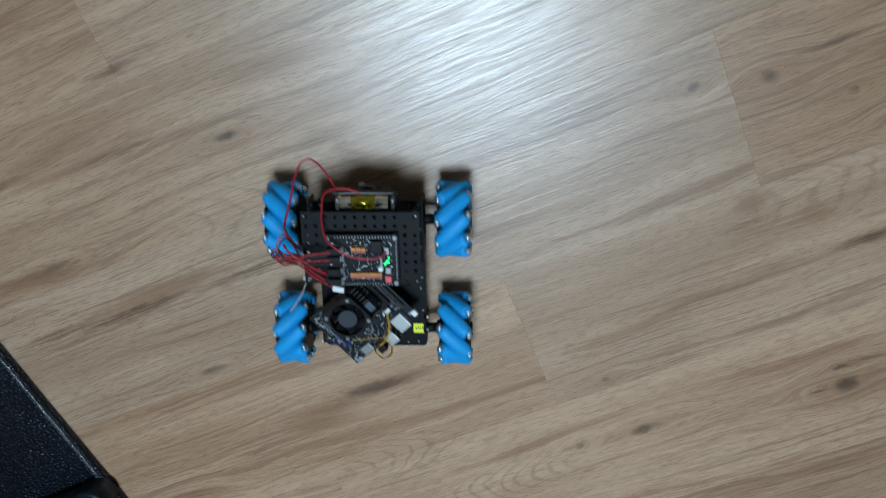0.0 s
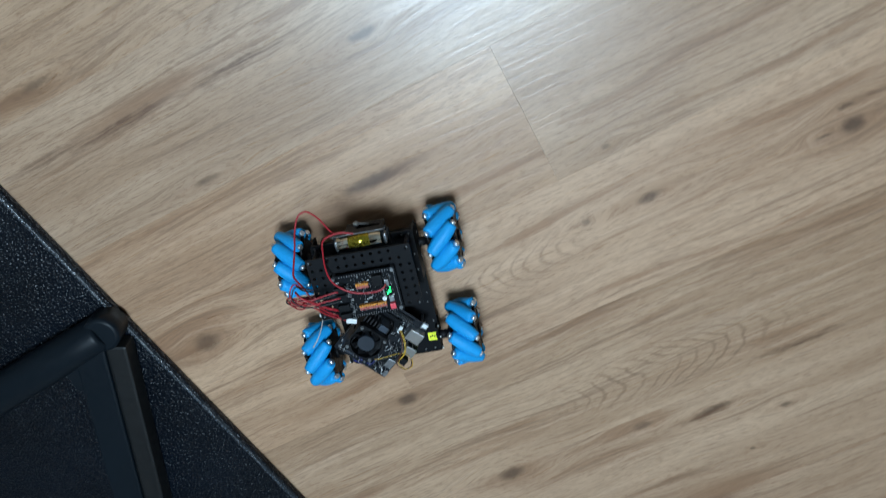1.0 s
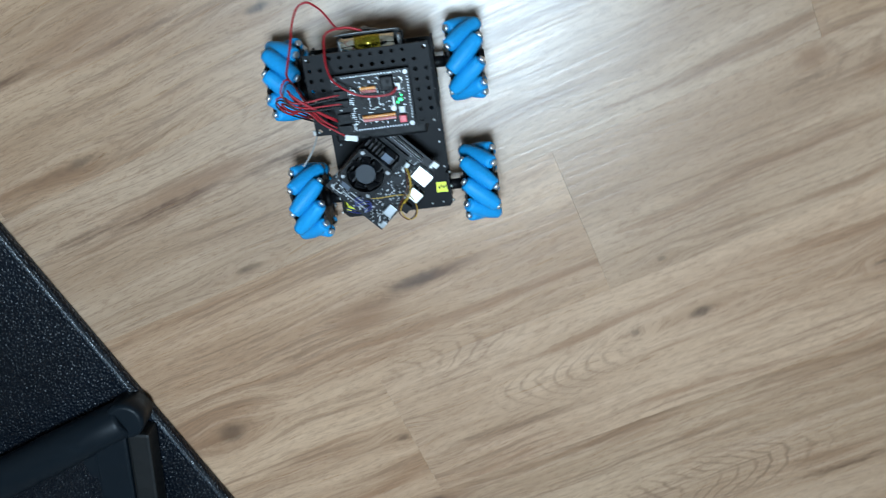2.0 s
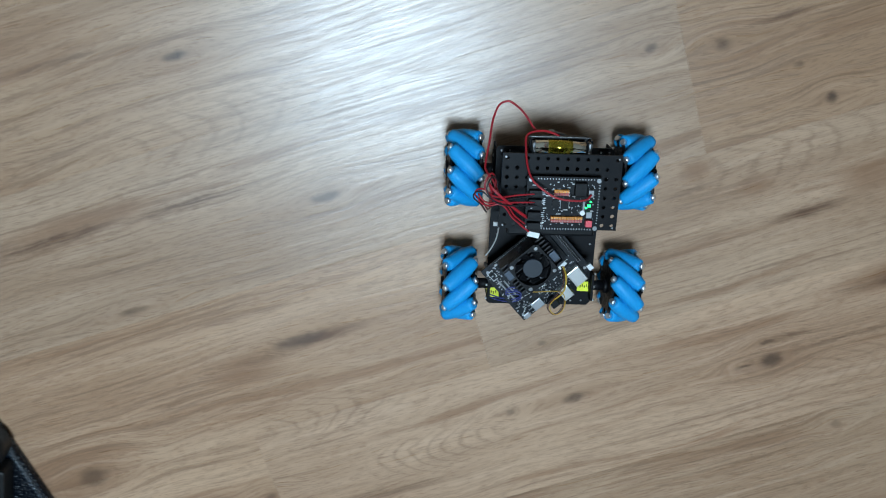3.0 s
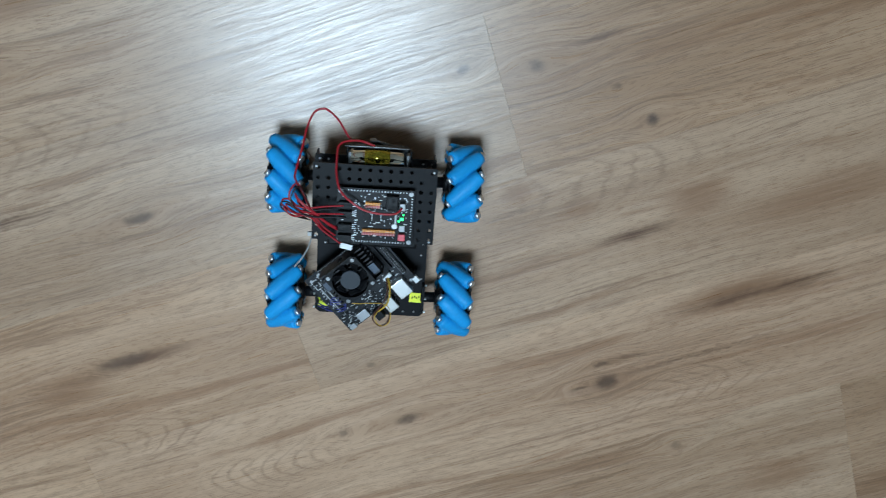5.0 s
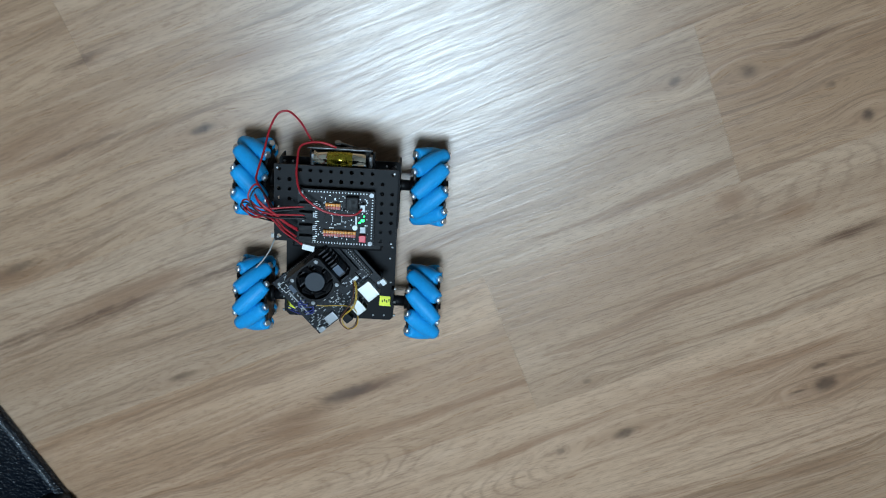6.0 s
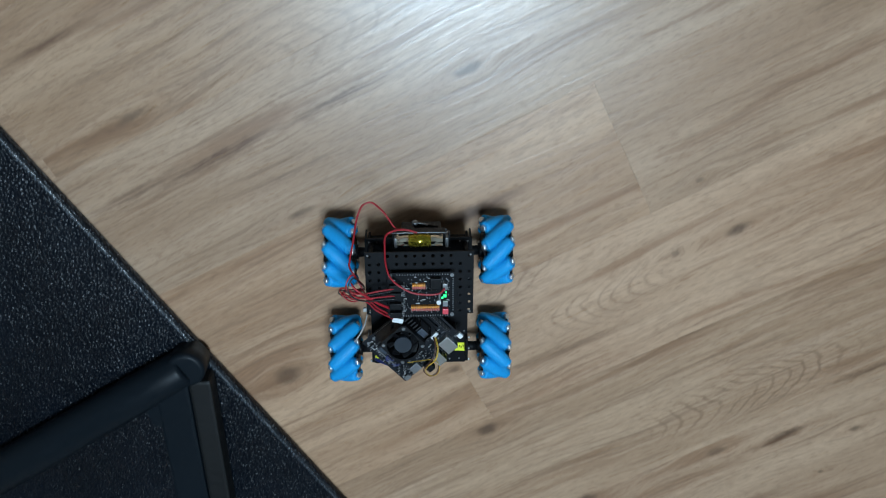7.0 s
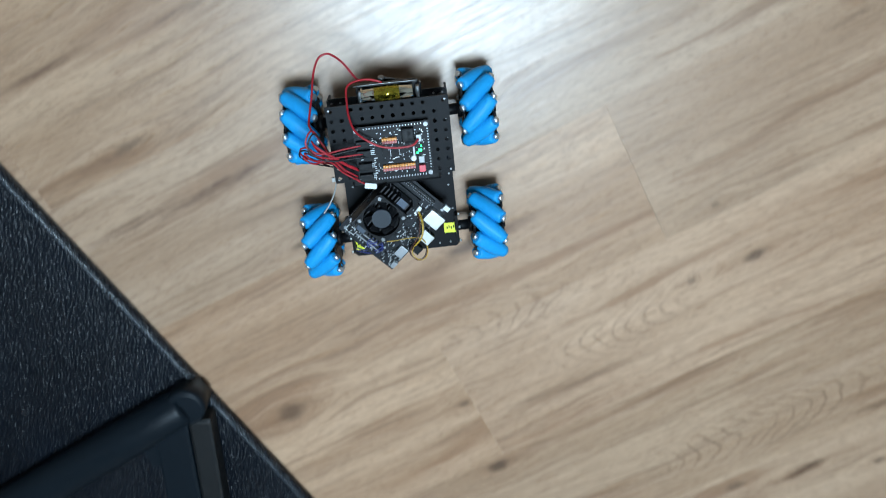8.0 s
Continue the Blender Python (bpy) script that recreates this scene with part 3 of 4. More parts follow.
def chassis():
    # lower deck, with folded sides that carry the motors
    bm = bmesh.new()
    slab(bm, [(-0.060, -0.099), (0.060, -0.099), (0.0640, -0.095), (0.0640, 0.082), (0.060, 0.087), (-0.060, 0.087), (-0.0640, 0.082), (-0.0640, -0.095)], 0.038, 0.041)
    for k in (-1, 1):
        for y in (-0.0713, 0.0713):
            box(bm, (k * 0.0625, y, 0.038), (0.0029, 0.034, 0.034))
    part("lower_deck", bm, BLACK_METAL, robot, "black metal deck")
    # folded tray under the upper deck, with flanges and screws
    bm = bmesh.new()
    slab(bm, [(-0.066, 0.030), (0.066, 0.030), (0.066, 0.103), (0.063, 0.106), (-0.063, 0.106), (-0.066, 0.103)], 0.0775, 0.0800)
    for k in (-1, 1):
        box(bm, (k * 0.0648, 0.068, 0.0625), (0.0024, 0.072, 0.0298), 0.0006)
    tray = part("tray", bm, BLACK_METAL, robot, "folded black metal tray")
    for x, y in ((-0.0605, 0.1010), (0.0605, 0.1010), (-0.0510, 0.1010), (0.0510, 0.1010), (0.0622, 0.0720), (0.0622, 0.0500)):
        bm = bmesh.new()
        rod(bm, (x, y, 0.0798), (x, y, 0.0813), 0.0013, 0.0010, 10)
        part("screw", bm, GREY_METAL, tray)
    # perforated upper deck
    bm = bmesh.new()
    perforated(bm, -0.064, 0.0653, 0.0245, 0.1085, 0.1225, 0.125, 12, 8, lambda i, j: (i + j) % 9 == 8)
    part("upper_deck", bm, BLACK_METAL, robot, "perforated black metal deck")
    for x, y, z0, z1 in ((-0.058, 0.098, 0.080, 0.1225), (0.058, 0.098, 0.080, 0.1225), (-0.056, 0.032, 0.041, 0.1225), (0.057, 0.032, 0.041, 0.1225),):
        bm = bmesh.new()
        rod(bm, (x, y, z0), (x, y, z1), 0.0032, seg=6)
        part("standoff", bm, BLACK_MATT, robot)
    # unseen box, added to keep the gap between the decks dark
    bm = bmesh.new()
    box(bm, (0, 0.045, 0.066), (0.100, 0.080, 0.048), 0.003)
    part("gap_shade_box", bm, BLACK_MATT, robot)
    for k in (-1, 1):
        for y in (-WHEEL_Y, WHEEL_Y):
            bm = bmesh.new()
            rod(bm, (k * 0.024, y, 0.0245), (k * 0.061, y, 0.0245), 0.0122, seg=20)
            rod(bm, (k * 0.060, y, AXLE_Z), (k * 0.0765, y, AXLE_Z), 0.0062, seg=20)
            rod(bm, (k * 0.0765, y, AXLE_Z), (k * 0.083, y, AXLE_Z), 0.0095, seg=20)
            part("motor", bm, BLACK_MATT, robot)
            for dy in (-0.017, 0.0, 0.017):
                bm = bmesh.new()
                rod(bm, (k * 0.064, y + dy, AXLE_Z + 0.006), (k * 0.0665, y + dy, AXLE_Z + 0.006), 0.0016, seg=8)
                part("screw", bm, STEEL, robot)
    for x, y, z in ((-0.060, 0.0285, 0.125), (0.061, 0.0275, 0.125), (0.0615, 0.1045, 0.125), (-0.0605, 0.1045, 0.125), (0.053, -0.093, 0.041), (0.040, -0.0935, 0.041),
                    (-0.053, -0.093, 0.041), (-0.055, -0.010, 0.041), (0.0575, -0.020, 0.041), (0.0595, -0.006, 0.041), (0.0595, -0.050, 0.041)):
        bm = bmesh.new()
        rod(bm, (x, y, z - 0.0005), (x, y, z + 0.0010), 0.0014, 0.0010, 10)
        part("screw", bm, GREY_METAL, robot)
    for x, y, a in ((-0.0565, -0.0845, 4), (0.0545, -0.0745, -2)):
        bm = bmesh.new()
        box(bm, (x, y, 0.0414), (0.0150, 0.0125, 0.0006), turn=Matrix.Rotation(radians(a), 3, "Z"))
        for i in range(4):
            box(bm, (x - 0.004 + 0.0026 * i, y + 0.0012 * (i % 2), 0.0419), (0.0013, 0.0030, 0.0003), slot=1)
        part("sticker", bm, [YELLOW, BLACK_MATT], robot, "yellow sticker with dark marks")


chassis()


def battery_pack():
    bm = bmesh.new()
    box(bm, (0.0025, 0.107, 0.082), (0.066, 0.024, 0.004), 0.001)
    for k in (-1, 1):
        box(bm, (0.0035 + k * 0.0338, 0.107, 0.087), (0.0024, 0.020, 0.010), 0.001)
    box(bm, (0.0025, 0.1192, 0.087), (0.060, 0.0012, 0.013))
    holder = part("battery_holder", bm, BLACK_MATT, robot, "black battery holder")
    for y in (0.1095,):
        bm = bmesh.new()
        rod(bm, (-0.0262, y, 0.0945), (0.0292, y, 0.0945), 0.0080, seg=24)
        part("battery_cell", bm, CHROME, holder, "silver cylindrical cell")
        bm = bmesh.new()
        rod(bm, (-0.0120, y, 0.0945), (0.0150, y, 0.0945), 0.0083, seg=24)
        part("cell_wrap", bm, YELLOW_WRAP, holder, "glossy yellow wrapping")
    for k in (-1, 1):
        bm = bmesh.new()
        box(bm, (0.0035 + k * 0.0308, 0.1090, 0.0950), (0.0042, 0.013, 0.013), 0.002)
        part("contact_block", bm, GREY_METAL, holder)
    bm = bmesh.new()
    tube(bm, [(-0.033, 0.1195, 0.093), (-0.030, 0.1210, 0.098), (0.0, 0.1215, 0.0985), (0.032, 0.1210, 0.098), (0.035, 0.1195, 0.092)], 0.0006, 6, 4)
    part("wire_rim", bm, GREY_METAL, holder)
    # sensor bracket at the nose
    bm = bmesh.new()
    box(bm, (0.004, 0.104, 0.056), (0.050, 0.016, 0.026), 0.002)
    box(bm, (0.010, 0.113, 0.062), (0.030, 0.008, 0.006), 0.001, turn=Matrix.Rotation(radians(-10), 3, "Z"))
    nose = part("sensor_bracket", bm, BLACK_MATT, robot)
    bm = bmesh.new()
    rod(bm, (-0.004, 0.118, 0.066), (-0.004, 0.122, 0.067), 0.0035, seg=16)
    rod(bm, (-0.004, 0.121, 0.067), (0.012, 0.117, 0.066), 0.0014, seg=8)
    part("hook", bm, GREY_METAL, nose, "small grey metal hook")


battery_pack()


def pins(bm, a, b, n, size, slot=0, skip=()):
    a, b = Vector(a), Vector(b)
    for i in range(n):
        if i not in skip:
            box(bm, a + (b - a) * (i / max(1, n - 1)), size, slot=slot)


def driver_board():
    zb = 0.1355
    bm = bmesh.new()
    slab(bm, [(-0.0375, 0.0265), (0.0425, 0.0265), (0.0425, 0.0865), (-0.0375, 0.0865)], zb - 0.0016, zb)
    board = part("driver_board", bm, PCB, robot, "black motor driver board with bright solder points")
    for x, y in ((-0.034, 0.030), (0.039, 0.030), (-0.034, 0.083), (0.039, 0.083)):
        bm = bmesh.new()
        rod(bm, (x, y, 0.125), (x, y, zb + 0.0012), 0.0024, seg=14)
        rod(bm, (x, y, zb + 0.0012), (x, y, zb + 0.0022), 0.0014, seg=6)
        part("standoff", bm, GREY_METAL, board)
    # pads and small components, too small to tell apart
    rng = random.Random(5)
    bm = bmesh.new()
    pins(bm, (-0.026, 0.0842, zb + 0.0006), (0.034, 0.0842, zb + 0.0006), 20, (0.0009, 0.0014, 0.0010))
    pins(bm, (-0.028, 0.0288, zb + 0.0006), (0.034, 0.0288, zb + 0.0006), 22, (0.0009, 0.0016, 0.0010))
    pins(bm, (0.0402, 0.036, zb + 0.0006), (0.0402, 0.078, zb + 0.0006), 15, (0.0015, 0.0008, 0.0010))
    pins(bm, (-0.018, 0.0735, zb + 0.0006), (-0.018, 0.036, zb + 0.0006), 18, (0.0020, 0.0006, 0.0010), skip=(4, 9, 13))
    for _ in range(110):
        x, y = rng.uniform(-0.016, 0.036), rng.uniform(0.033, 0.081)
        if -0.011 < x < 0.026 and 0.036 < y < 0.045:
            continue
        box(bm, (x, y, zb + 0.0005), (rng.choice((0.0006, 0.0011, 0.0018)), rng.choice((0.0006, 0.0010)), 0.001), turn=Matrix.Rotation(rng.choice((0, math.pi / 2)), 3, "Z"))
    tagged(part("soldering", bm, SOLDER, board), kind="stuff")
    bm = bmesh.new()
    for _ in range(26):
        box(bm, (rng.uniform(-0.035, 0.036), rng.uniform(0.031, 0.082), zb + 0.0002), (rng.uniform(0.002, 0.006), 0.0008, 0.0004))
    tagged(part("silkscreen", bm, SILK, board), kind="stuff")
    # pin blocks in orange, red and black
    for x0, x1, y, n in ((-0.0085, 0.0075, 0.0700, 6), (-0.0105, 0.0240, 0.0405, 12)):
        for k, mat in enumerate((ORANGE, PINK)):
            for i in range(n):
                bm = bmesh.new()
                box(bm, (x0 + (x1 - x0) * (i + 0.5) / n, y + 0.0016 - 0.0032 * k, zb + 0.0025), ((x1 - x0) / n * 0.86, 0.0029, 0.005), 0.0003)
                part("pin_socket", bm, mat, board, "orange pin socket" if k == 0 else "red pin socket")
        bm = bmesh.new()
        pins(bm, (x0 + 0.001, y + 0.0016, zb + 0.0058), (x1 - 0.001, y + 0.0016, zb + 0.0058), n, (0.0006, 0.0006, 0.002))
        pins(bm, (x0 + 0.001, y - 0.0016, zb + 0.0058), (x1 - 0.001, y - 0.0016, zb + 0.0058), n, (0.0006, 0.0006, 0.002))
        part("pin_row", bm, SOLDER, board)
    for name, c, size, mat, lab in (("inductor", (0.0195, 0.0745, zb + 0.004), (0.013, 0.0145, 0.008), BLACK_MATT, ""),
                                    ("chip", (0.004, 0.0565, zb + 0.001), (0.0085, 0.0095, 0.002), BLACK_MATT, ""),
                                    ("chip", (-0.006, 0.0575, zb + 0.001), (0.007, 0.009, 0.002), BLACK_MATT, ""),
                                    ("power_socket", (0.0305, 0.0705, zb + 0.004), (0.0058, 0.0080, 0.008), GREY_METAL, "grey metal power socket"),
                                    ("slide_switch", (0.0240, 0.0560, zb + 0.0025), (0.0022, 0.010, 0.005), GREY_METAL, ""),
                                    ("switch", (0.0310, 0.0365, zb + 0.003), (0.0070, 0.0072, 0.006), RED_SWITCH, "red push switch"),
                                    ("usb_socket", (0.0310, 0.0455, zb + 0.0016), (0.0060, 0.0070, 0.0032), GREY_METAL, ""),
                                    ("led", (0.0305, 0.0555, zb + 0.0010), (0.0036, 0.0028, 0.0020), GREEN_LED, "lit green LED"),
                                    ("led", (0.0275, 0.0530, zb + 0.0010), (0.0022, 0.0018, 0.0020), GREEN_LED, "lit green LED"),
                                    ("led", (0.0320, 0.0600, zb + 0.0010), (0.0018, 0.0014, 0.0020), GREEN_LED, "lit green LED")):
        bm = bmesh.new()
        box(bm, c, size, min(size) * 0.12)
        part(name, bm, mat, board, lab)
    bm = bmesh.new()
    pins(bm, (0.0005, 0.0530, zb + 0.0008), (0.0005, 0.0605, zb + 0.0008), 6, (0.0030, 0.0008, 0.0012))
    pins(bm, (0.0075, 0.0530, zb + 0.0008), (0.0075, 0.0605, zb + 0.0008), 6, (0.0030, 0.0008, 0.0012))
    part("leg_row", bm, SOLDER, board)
    bm = bmesh.new()
    rod(bm, (0.0230, 0.0485, zb), (0.0230, 0.0485, zb + 0.006), 0.0027, seg=18)
    part("capacitor", bm, WHITE, board, "round white capacitor")
    for y in (0.0690, 0.0590, 0.0450, 0.0330):
        bm = bmesh.new()
        box(bm, (-0.0285, y, zb + 0.0038), (0.014, 0.0072, 0.0072), 0.0005)
        part("plug", bm, BLACK_MATT, board)
        bm = bmesh.new()
        pins(bm, (-0.0205, y - 0.002, zb + 0.002), (-0.0205, y + 0.002, zb + 0.002), 3, (0.0045, 0.0007, 0.0008))
        part("plug_pin_row", bm, SOLDER, board)


driver_board()


def computer():
    """The computer board with its fan, turned 45 degrees on the tray."""
    base = Matrix.Translation((-0.0102, -0.0428, 0.0)) @ Matrix.Rotation(radians(42.3), 4, "Z")
    rot = base.to_3x3()
    at = lambda x, y, z: base @ Vector((x, y, z))
    zb = 0.0730

    def piece(name, mat, boxes, parent, label="", bevel=0.0004):
        bm = bmesh.new()
        for x, y, z, sx, sy, sz in boxes:
            box(bm, at(x, y, z), (sx, sy, sz), bevel, turn=rot)
        return part(name, bm, mat, parent, label)

    # x runs along the socket side (100 mm), y across it (80 mm)
    board = piece("computer_board", PCB_GREY, [(0, 0, zb - 0.0008, 0.102, 0.082, 0.0016)], robot, "dark computer board with a cooling fan")
    for x in (-0.045, 0.045):
        for y in (-0.035, 0.035):
            bm = bmesh.new()
            rod(bm, at(x, y, 0.041), at(x, y, zb + 0.0012), 0.0020, seg=6)
            part("standoff", bm, SOLDER, board)
    # black heat sink with fins under the fan
    fins = [(0.0035, 0.0200, zb + 0.0095, 0.060, 0.040, 0.007)]
    piece("heat_sink", HEATSINK, fins, board, "black finned heat sink", 0.0002)
    for i in range(9):
        for k in (-1, 1):
            piece("fin", HEATSINK, [(0.0035 + k * 0.0165, 0.0200 - 0.0192 + i * 0.0048, zb + 0.0225, 0.027, 0.0018, 0.019)], board, "", 0.0002)
    for k in (-1, 1):
        piece("fin_block", FIN_GREY, [(0.0035 + k * 0.0262, 0.0200 - k * 0.0075, zb + 0.0235, 0.0085, 0.0115, 0.020)], board, "blue-grey heat sink block", 0.0004)
    piece("module_board", PCB, [(0.0035, 0.0170, zb + 0.0050, 0.070, 0.046, 0.0014)], board)
    piece("module_socket", BLACK_MATT, [(0.0035, -0.0050, zb + 0.0022, 0.070, 0.0060, 0.0044), (0.0035, 0.0385, zb + 0.0022, 0.070, 0.0035, 0.0044)], board)
    piece("socket_latch", SOLDER, [(-0.0310, 0.0385, zb + 0.0060, 0.0040, 0.0022, 0.0040), (0.0380, 0.0385, zb + 0.0060, 0.0040, 0.0022, 0.0040)], board)
    bm = bmesh.new()
    for i in range(26):
        box(bm, at(-0.0300 + i * 0.0026, 0.0402, zb + 0.0036), (0.0010, 0.0012, 0.0012), turn=rot)
    tagged(part("contact_row", bm, SOLDER, board), kind="stuff")
    # fan
    fx, fy, z0, z1 = -0.0213, -0.0254, 0.1060, 0.1160
    m = Matrix.Translation((fx, fy, 0)) @ Matrix.Rotation(radians(42.3), 4, "Z")
    bm = bmesh.new()
    n = 32
    ring = []
    for k in range(n):
        a = 2 * math.pi * (k + 0.5) / n
        c, s = math.cos(a), math.sin(a)
        e = 0.0218 / max(abs(c), abs(s))
        e = min(e, 0.0286)
        ring.append([bm.verts.new(m @ Vector((r * c, r * s, z))) for r, z in ((e, z0), (e, z1), (0.0204, z1), (0.0204, z0))])
    for k in range(n):
        u, v = ring[k], ring[(k + 1) % n]
        for i in range(4):
            j = (i + 1) % 4
            bm.faces.new((u[i], u[j], v[j], v[i]))
    part("fan", bm, BLACK_MATT, board, "square black cooling fan")
    bm = bmesh.new()
    rod(bm, (fx, fy, z0 + 0.001), (fx, fy, z1 - 0.0006), 0.0108, seg=28)
    part("fan_hub", bm, FAN_HUB, board, "dark grey fan hub")
    for k in range(7):
        a = 2 * math.pi * k / 7
        bm = bmesh.new()
        rows = []
        for i in range(4):
            r = 0.0106 + 0.0090 * i / 3
            b0, b1 = a + 0.10 * i, a + 0.62 + 0.10 * i
            rows.append([bm.verts.new((fx + r * math.cos(b0), fy + r * math.sin(b0), z1 - 0.0015)), bm.verts.new((fx + r * math.cos(b1), fy + r * math.sin(b1), z0 + 0.0020)),
                         bm.verts.new((fx + r * math.cos(b1), fy + r * math.sin(b1), z0 + 0.0012)), bm.verts.new((fx + r * math.cos(b0), fy + r * math.sin(b0), z1 - 0.0023))])
        for u, v in zip(rows, rows[1:]):
            for i in range(4):
                j = (i + 1) % 4
                bm.faces.new((u[i], u[j], v[j], v[i]))
        bm.faces.new(rows[0][::-1])
        bm.faces.new(rows[-1])
        part("fan_blade", bm, BLACK_MATT, board)
    for sx in (-1, 1):
        for sy in (-1, 1):
            c = m @ Vector((sx * 0.0172, sy * 0.0172, 0))
            bm = bmesh.new()
            rod(bm, (c.x, c.y, z1), (c.x, c.y, z1 + 0.0014), 0.0025, 0.0021, 14)
            box(bm, (c.x, c.y, z1 + 0.0016), (0.0030, 0.0006, 0.0006))
            box(bm, (c.x, c.y, z1 + 0.0016), (0.0006, 0.0030, 0.0006))
            part("screw", bm, GREY_METAL, board, "grey cross-head screw")
    # long pin header on the far side, sockets on the near side
    bm = bmesh.new()
    box(bm, at(0.0455, 0.0060, zb + 0.0014), (0.0052, 0.056, 0.0028), turn=rot)
    part("pin_header", bm, BLACK_MATT, board)
    bm = bmesh.new()
    for i in range(20):
        for k in (-1, 1):
            box(bm, at(0.0455 + k * 0.00127, -0.0206 + i * 0.0028, zb + 0.0050), (0.0007, 0.0007, 0.0060), turn=rot)
    tagged(part("header_pinning", bm, SOLDER, board), kind="stuff")
    return board, at, rot, piece, zb


BOARD, at_board, turn_board, board_piece, ZB = computer()


def board_details():
    w = Matrix.Rotation(radians(42.3), 3, "Z")
    for name, c, size, mat, lab in (("network_socket", (0.0362, -0.0453, 0.0800), (0.0165, 0.0205, 0.0130), TIN, "shiny tin-plated network socket"),
                                    ("usb_socket", (0.0250, -0.0660, 0.0800), (0.0130, 0.0150, 0.0140), TIN, "shiny metal USB sockets"),
                                    ("display_socket", (-0.0063, -0.0837, 0.0765), (0.0140, 0.0110, 0.0060), SOLDER, "bright display socket"),
                                    ("power_socket", (0.0520, -0.0360, 0.0760), (0.0060, 0.0075, 0.0050), WHITE, "small white socket"),
                                    ("fan_socket", (0.0190, -0.0340, 0.0780), (0.0045, 0.0110, 0.0050), WHITE, "white fan plug"),
                                    ("micro_socket", (-0.0170, -0.1000, 0.0750), (0.0080, 0.0060, 0.0030), SOLDER, ""),
                                    ("barrel_socket", (0.0120, -0.0800, 0.0790), (0.0095, 0.0120, 0.0110), BLACK_MATT, "black barrel power socket")):
        bm = bmesh.new()
        a = w if name != "fan_socket" else Matrix.Rotation(radians(-42), 3, "Z")
        box(bm, c, size, 0.0006, turn=a)
        part(name, bm, mat, BOARD, lab)
        if name == "usb_socket":
            bm = bmesh.new()
            for k in (-1, 1):
                box(bm, Vector(c) + a @ Vector((0.0062, k * 0.004, 0.0)), (0.0012, 0.006, 0.010), turn=a)
            part("socket_mouth", bm, BLACK_MATT, BOARD)
    # wireless card slot and long connectors on the near left edge
    bm = bmesh.new()
    for x, l in ((-0.044, 0.034), (-0.039, 0.022)):
        box(bm, at_board(x + 0.002, 0.004, ZB + 0.0016), (0.0016, l, 0.0028), turn=turn_board)
    part("card_slot", bm, GREY_METAL, BOARD)
    bm = bmesh.new()
    for k in (-1, 1):
        box(bm, at_board(-0.0430 + k * 0.0034, 0.0280, ZB + 0.0003), (0.0006, 0.0120, 0.0006), turn=turn_board)
        box(bm, at_board(-0.0430, 0.0280 + k * 0.0060, ZB + 0.0003), (0.0074, 0.0006, 0.0006), turn=turn_board)
    part("printed_frame", bm, SILK, BOARD, "white printed outline")
    bm = bmesh.new()
    box(bm, at_board(0.0300, -0.0120, ZB + 0.002), (0.0060, 0.014, 0.004), turn=turn_board)
    part("edge_connector", bm, BLACK_MATT, BOARD)
    rng = random.Random(11)
    for mat, name, n in ((SOLDER, "soldering", 190), (BLACK_MATT, "chip_clutter", 45), (SILK, "silkscreen", 40)):
        bm = bmesh.new()
        for _ in range(n):
            x, y = rng.uniform(-0.048, 0.040), rng.uniform(-0.040, -0.009)
            if rng.random() < 0.3:
                x, y = rng.uniform(-0.049, -0.034), rng.uniform(-0.040, 0.036)
            s = (rng.uniform(0.0008, 0.0022), rng.uniform(0.0007, 0.0014), 0.0010) if mat is not BLACK_MATT else (rng.uniform(0.002, 0.004), rng.uniform(0.002, 0.004), 0.0014)
            if mat is SILK:
                s = (rng.uniform(0.002, 0.004), 0.0006, 0.0003)
            box(bm, at_board(x, y, ZB + s[2] / 2), s, turn=turn_board)
        tagged(part(name, bm, mat, BOARD), kind="stuff")
    bm = bmesh.new()
    box(bm, (-0.0265, 0.0205, 0.1305), (0.0130, 0.0062, 0.0060), 0.0006, turn=Matrix.Rotation(radians(-12), 3, "Z"))
    part("white_plug", bm, WHITE, robot, "small white wire plug")


board_details()


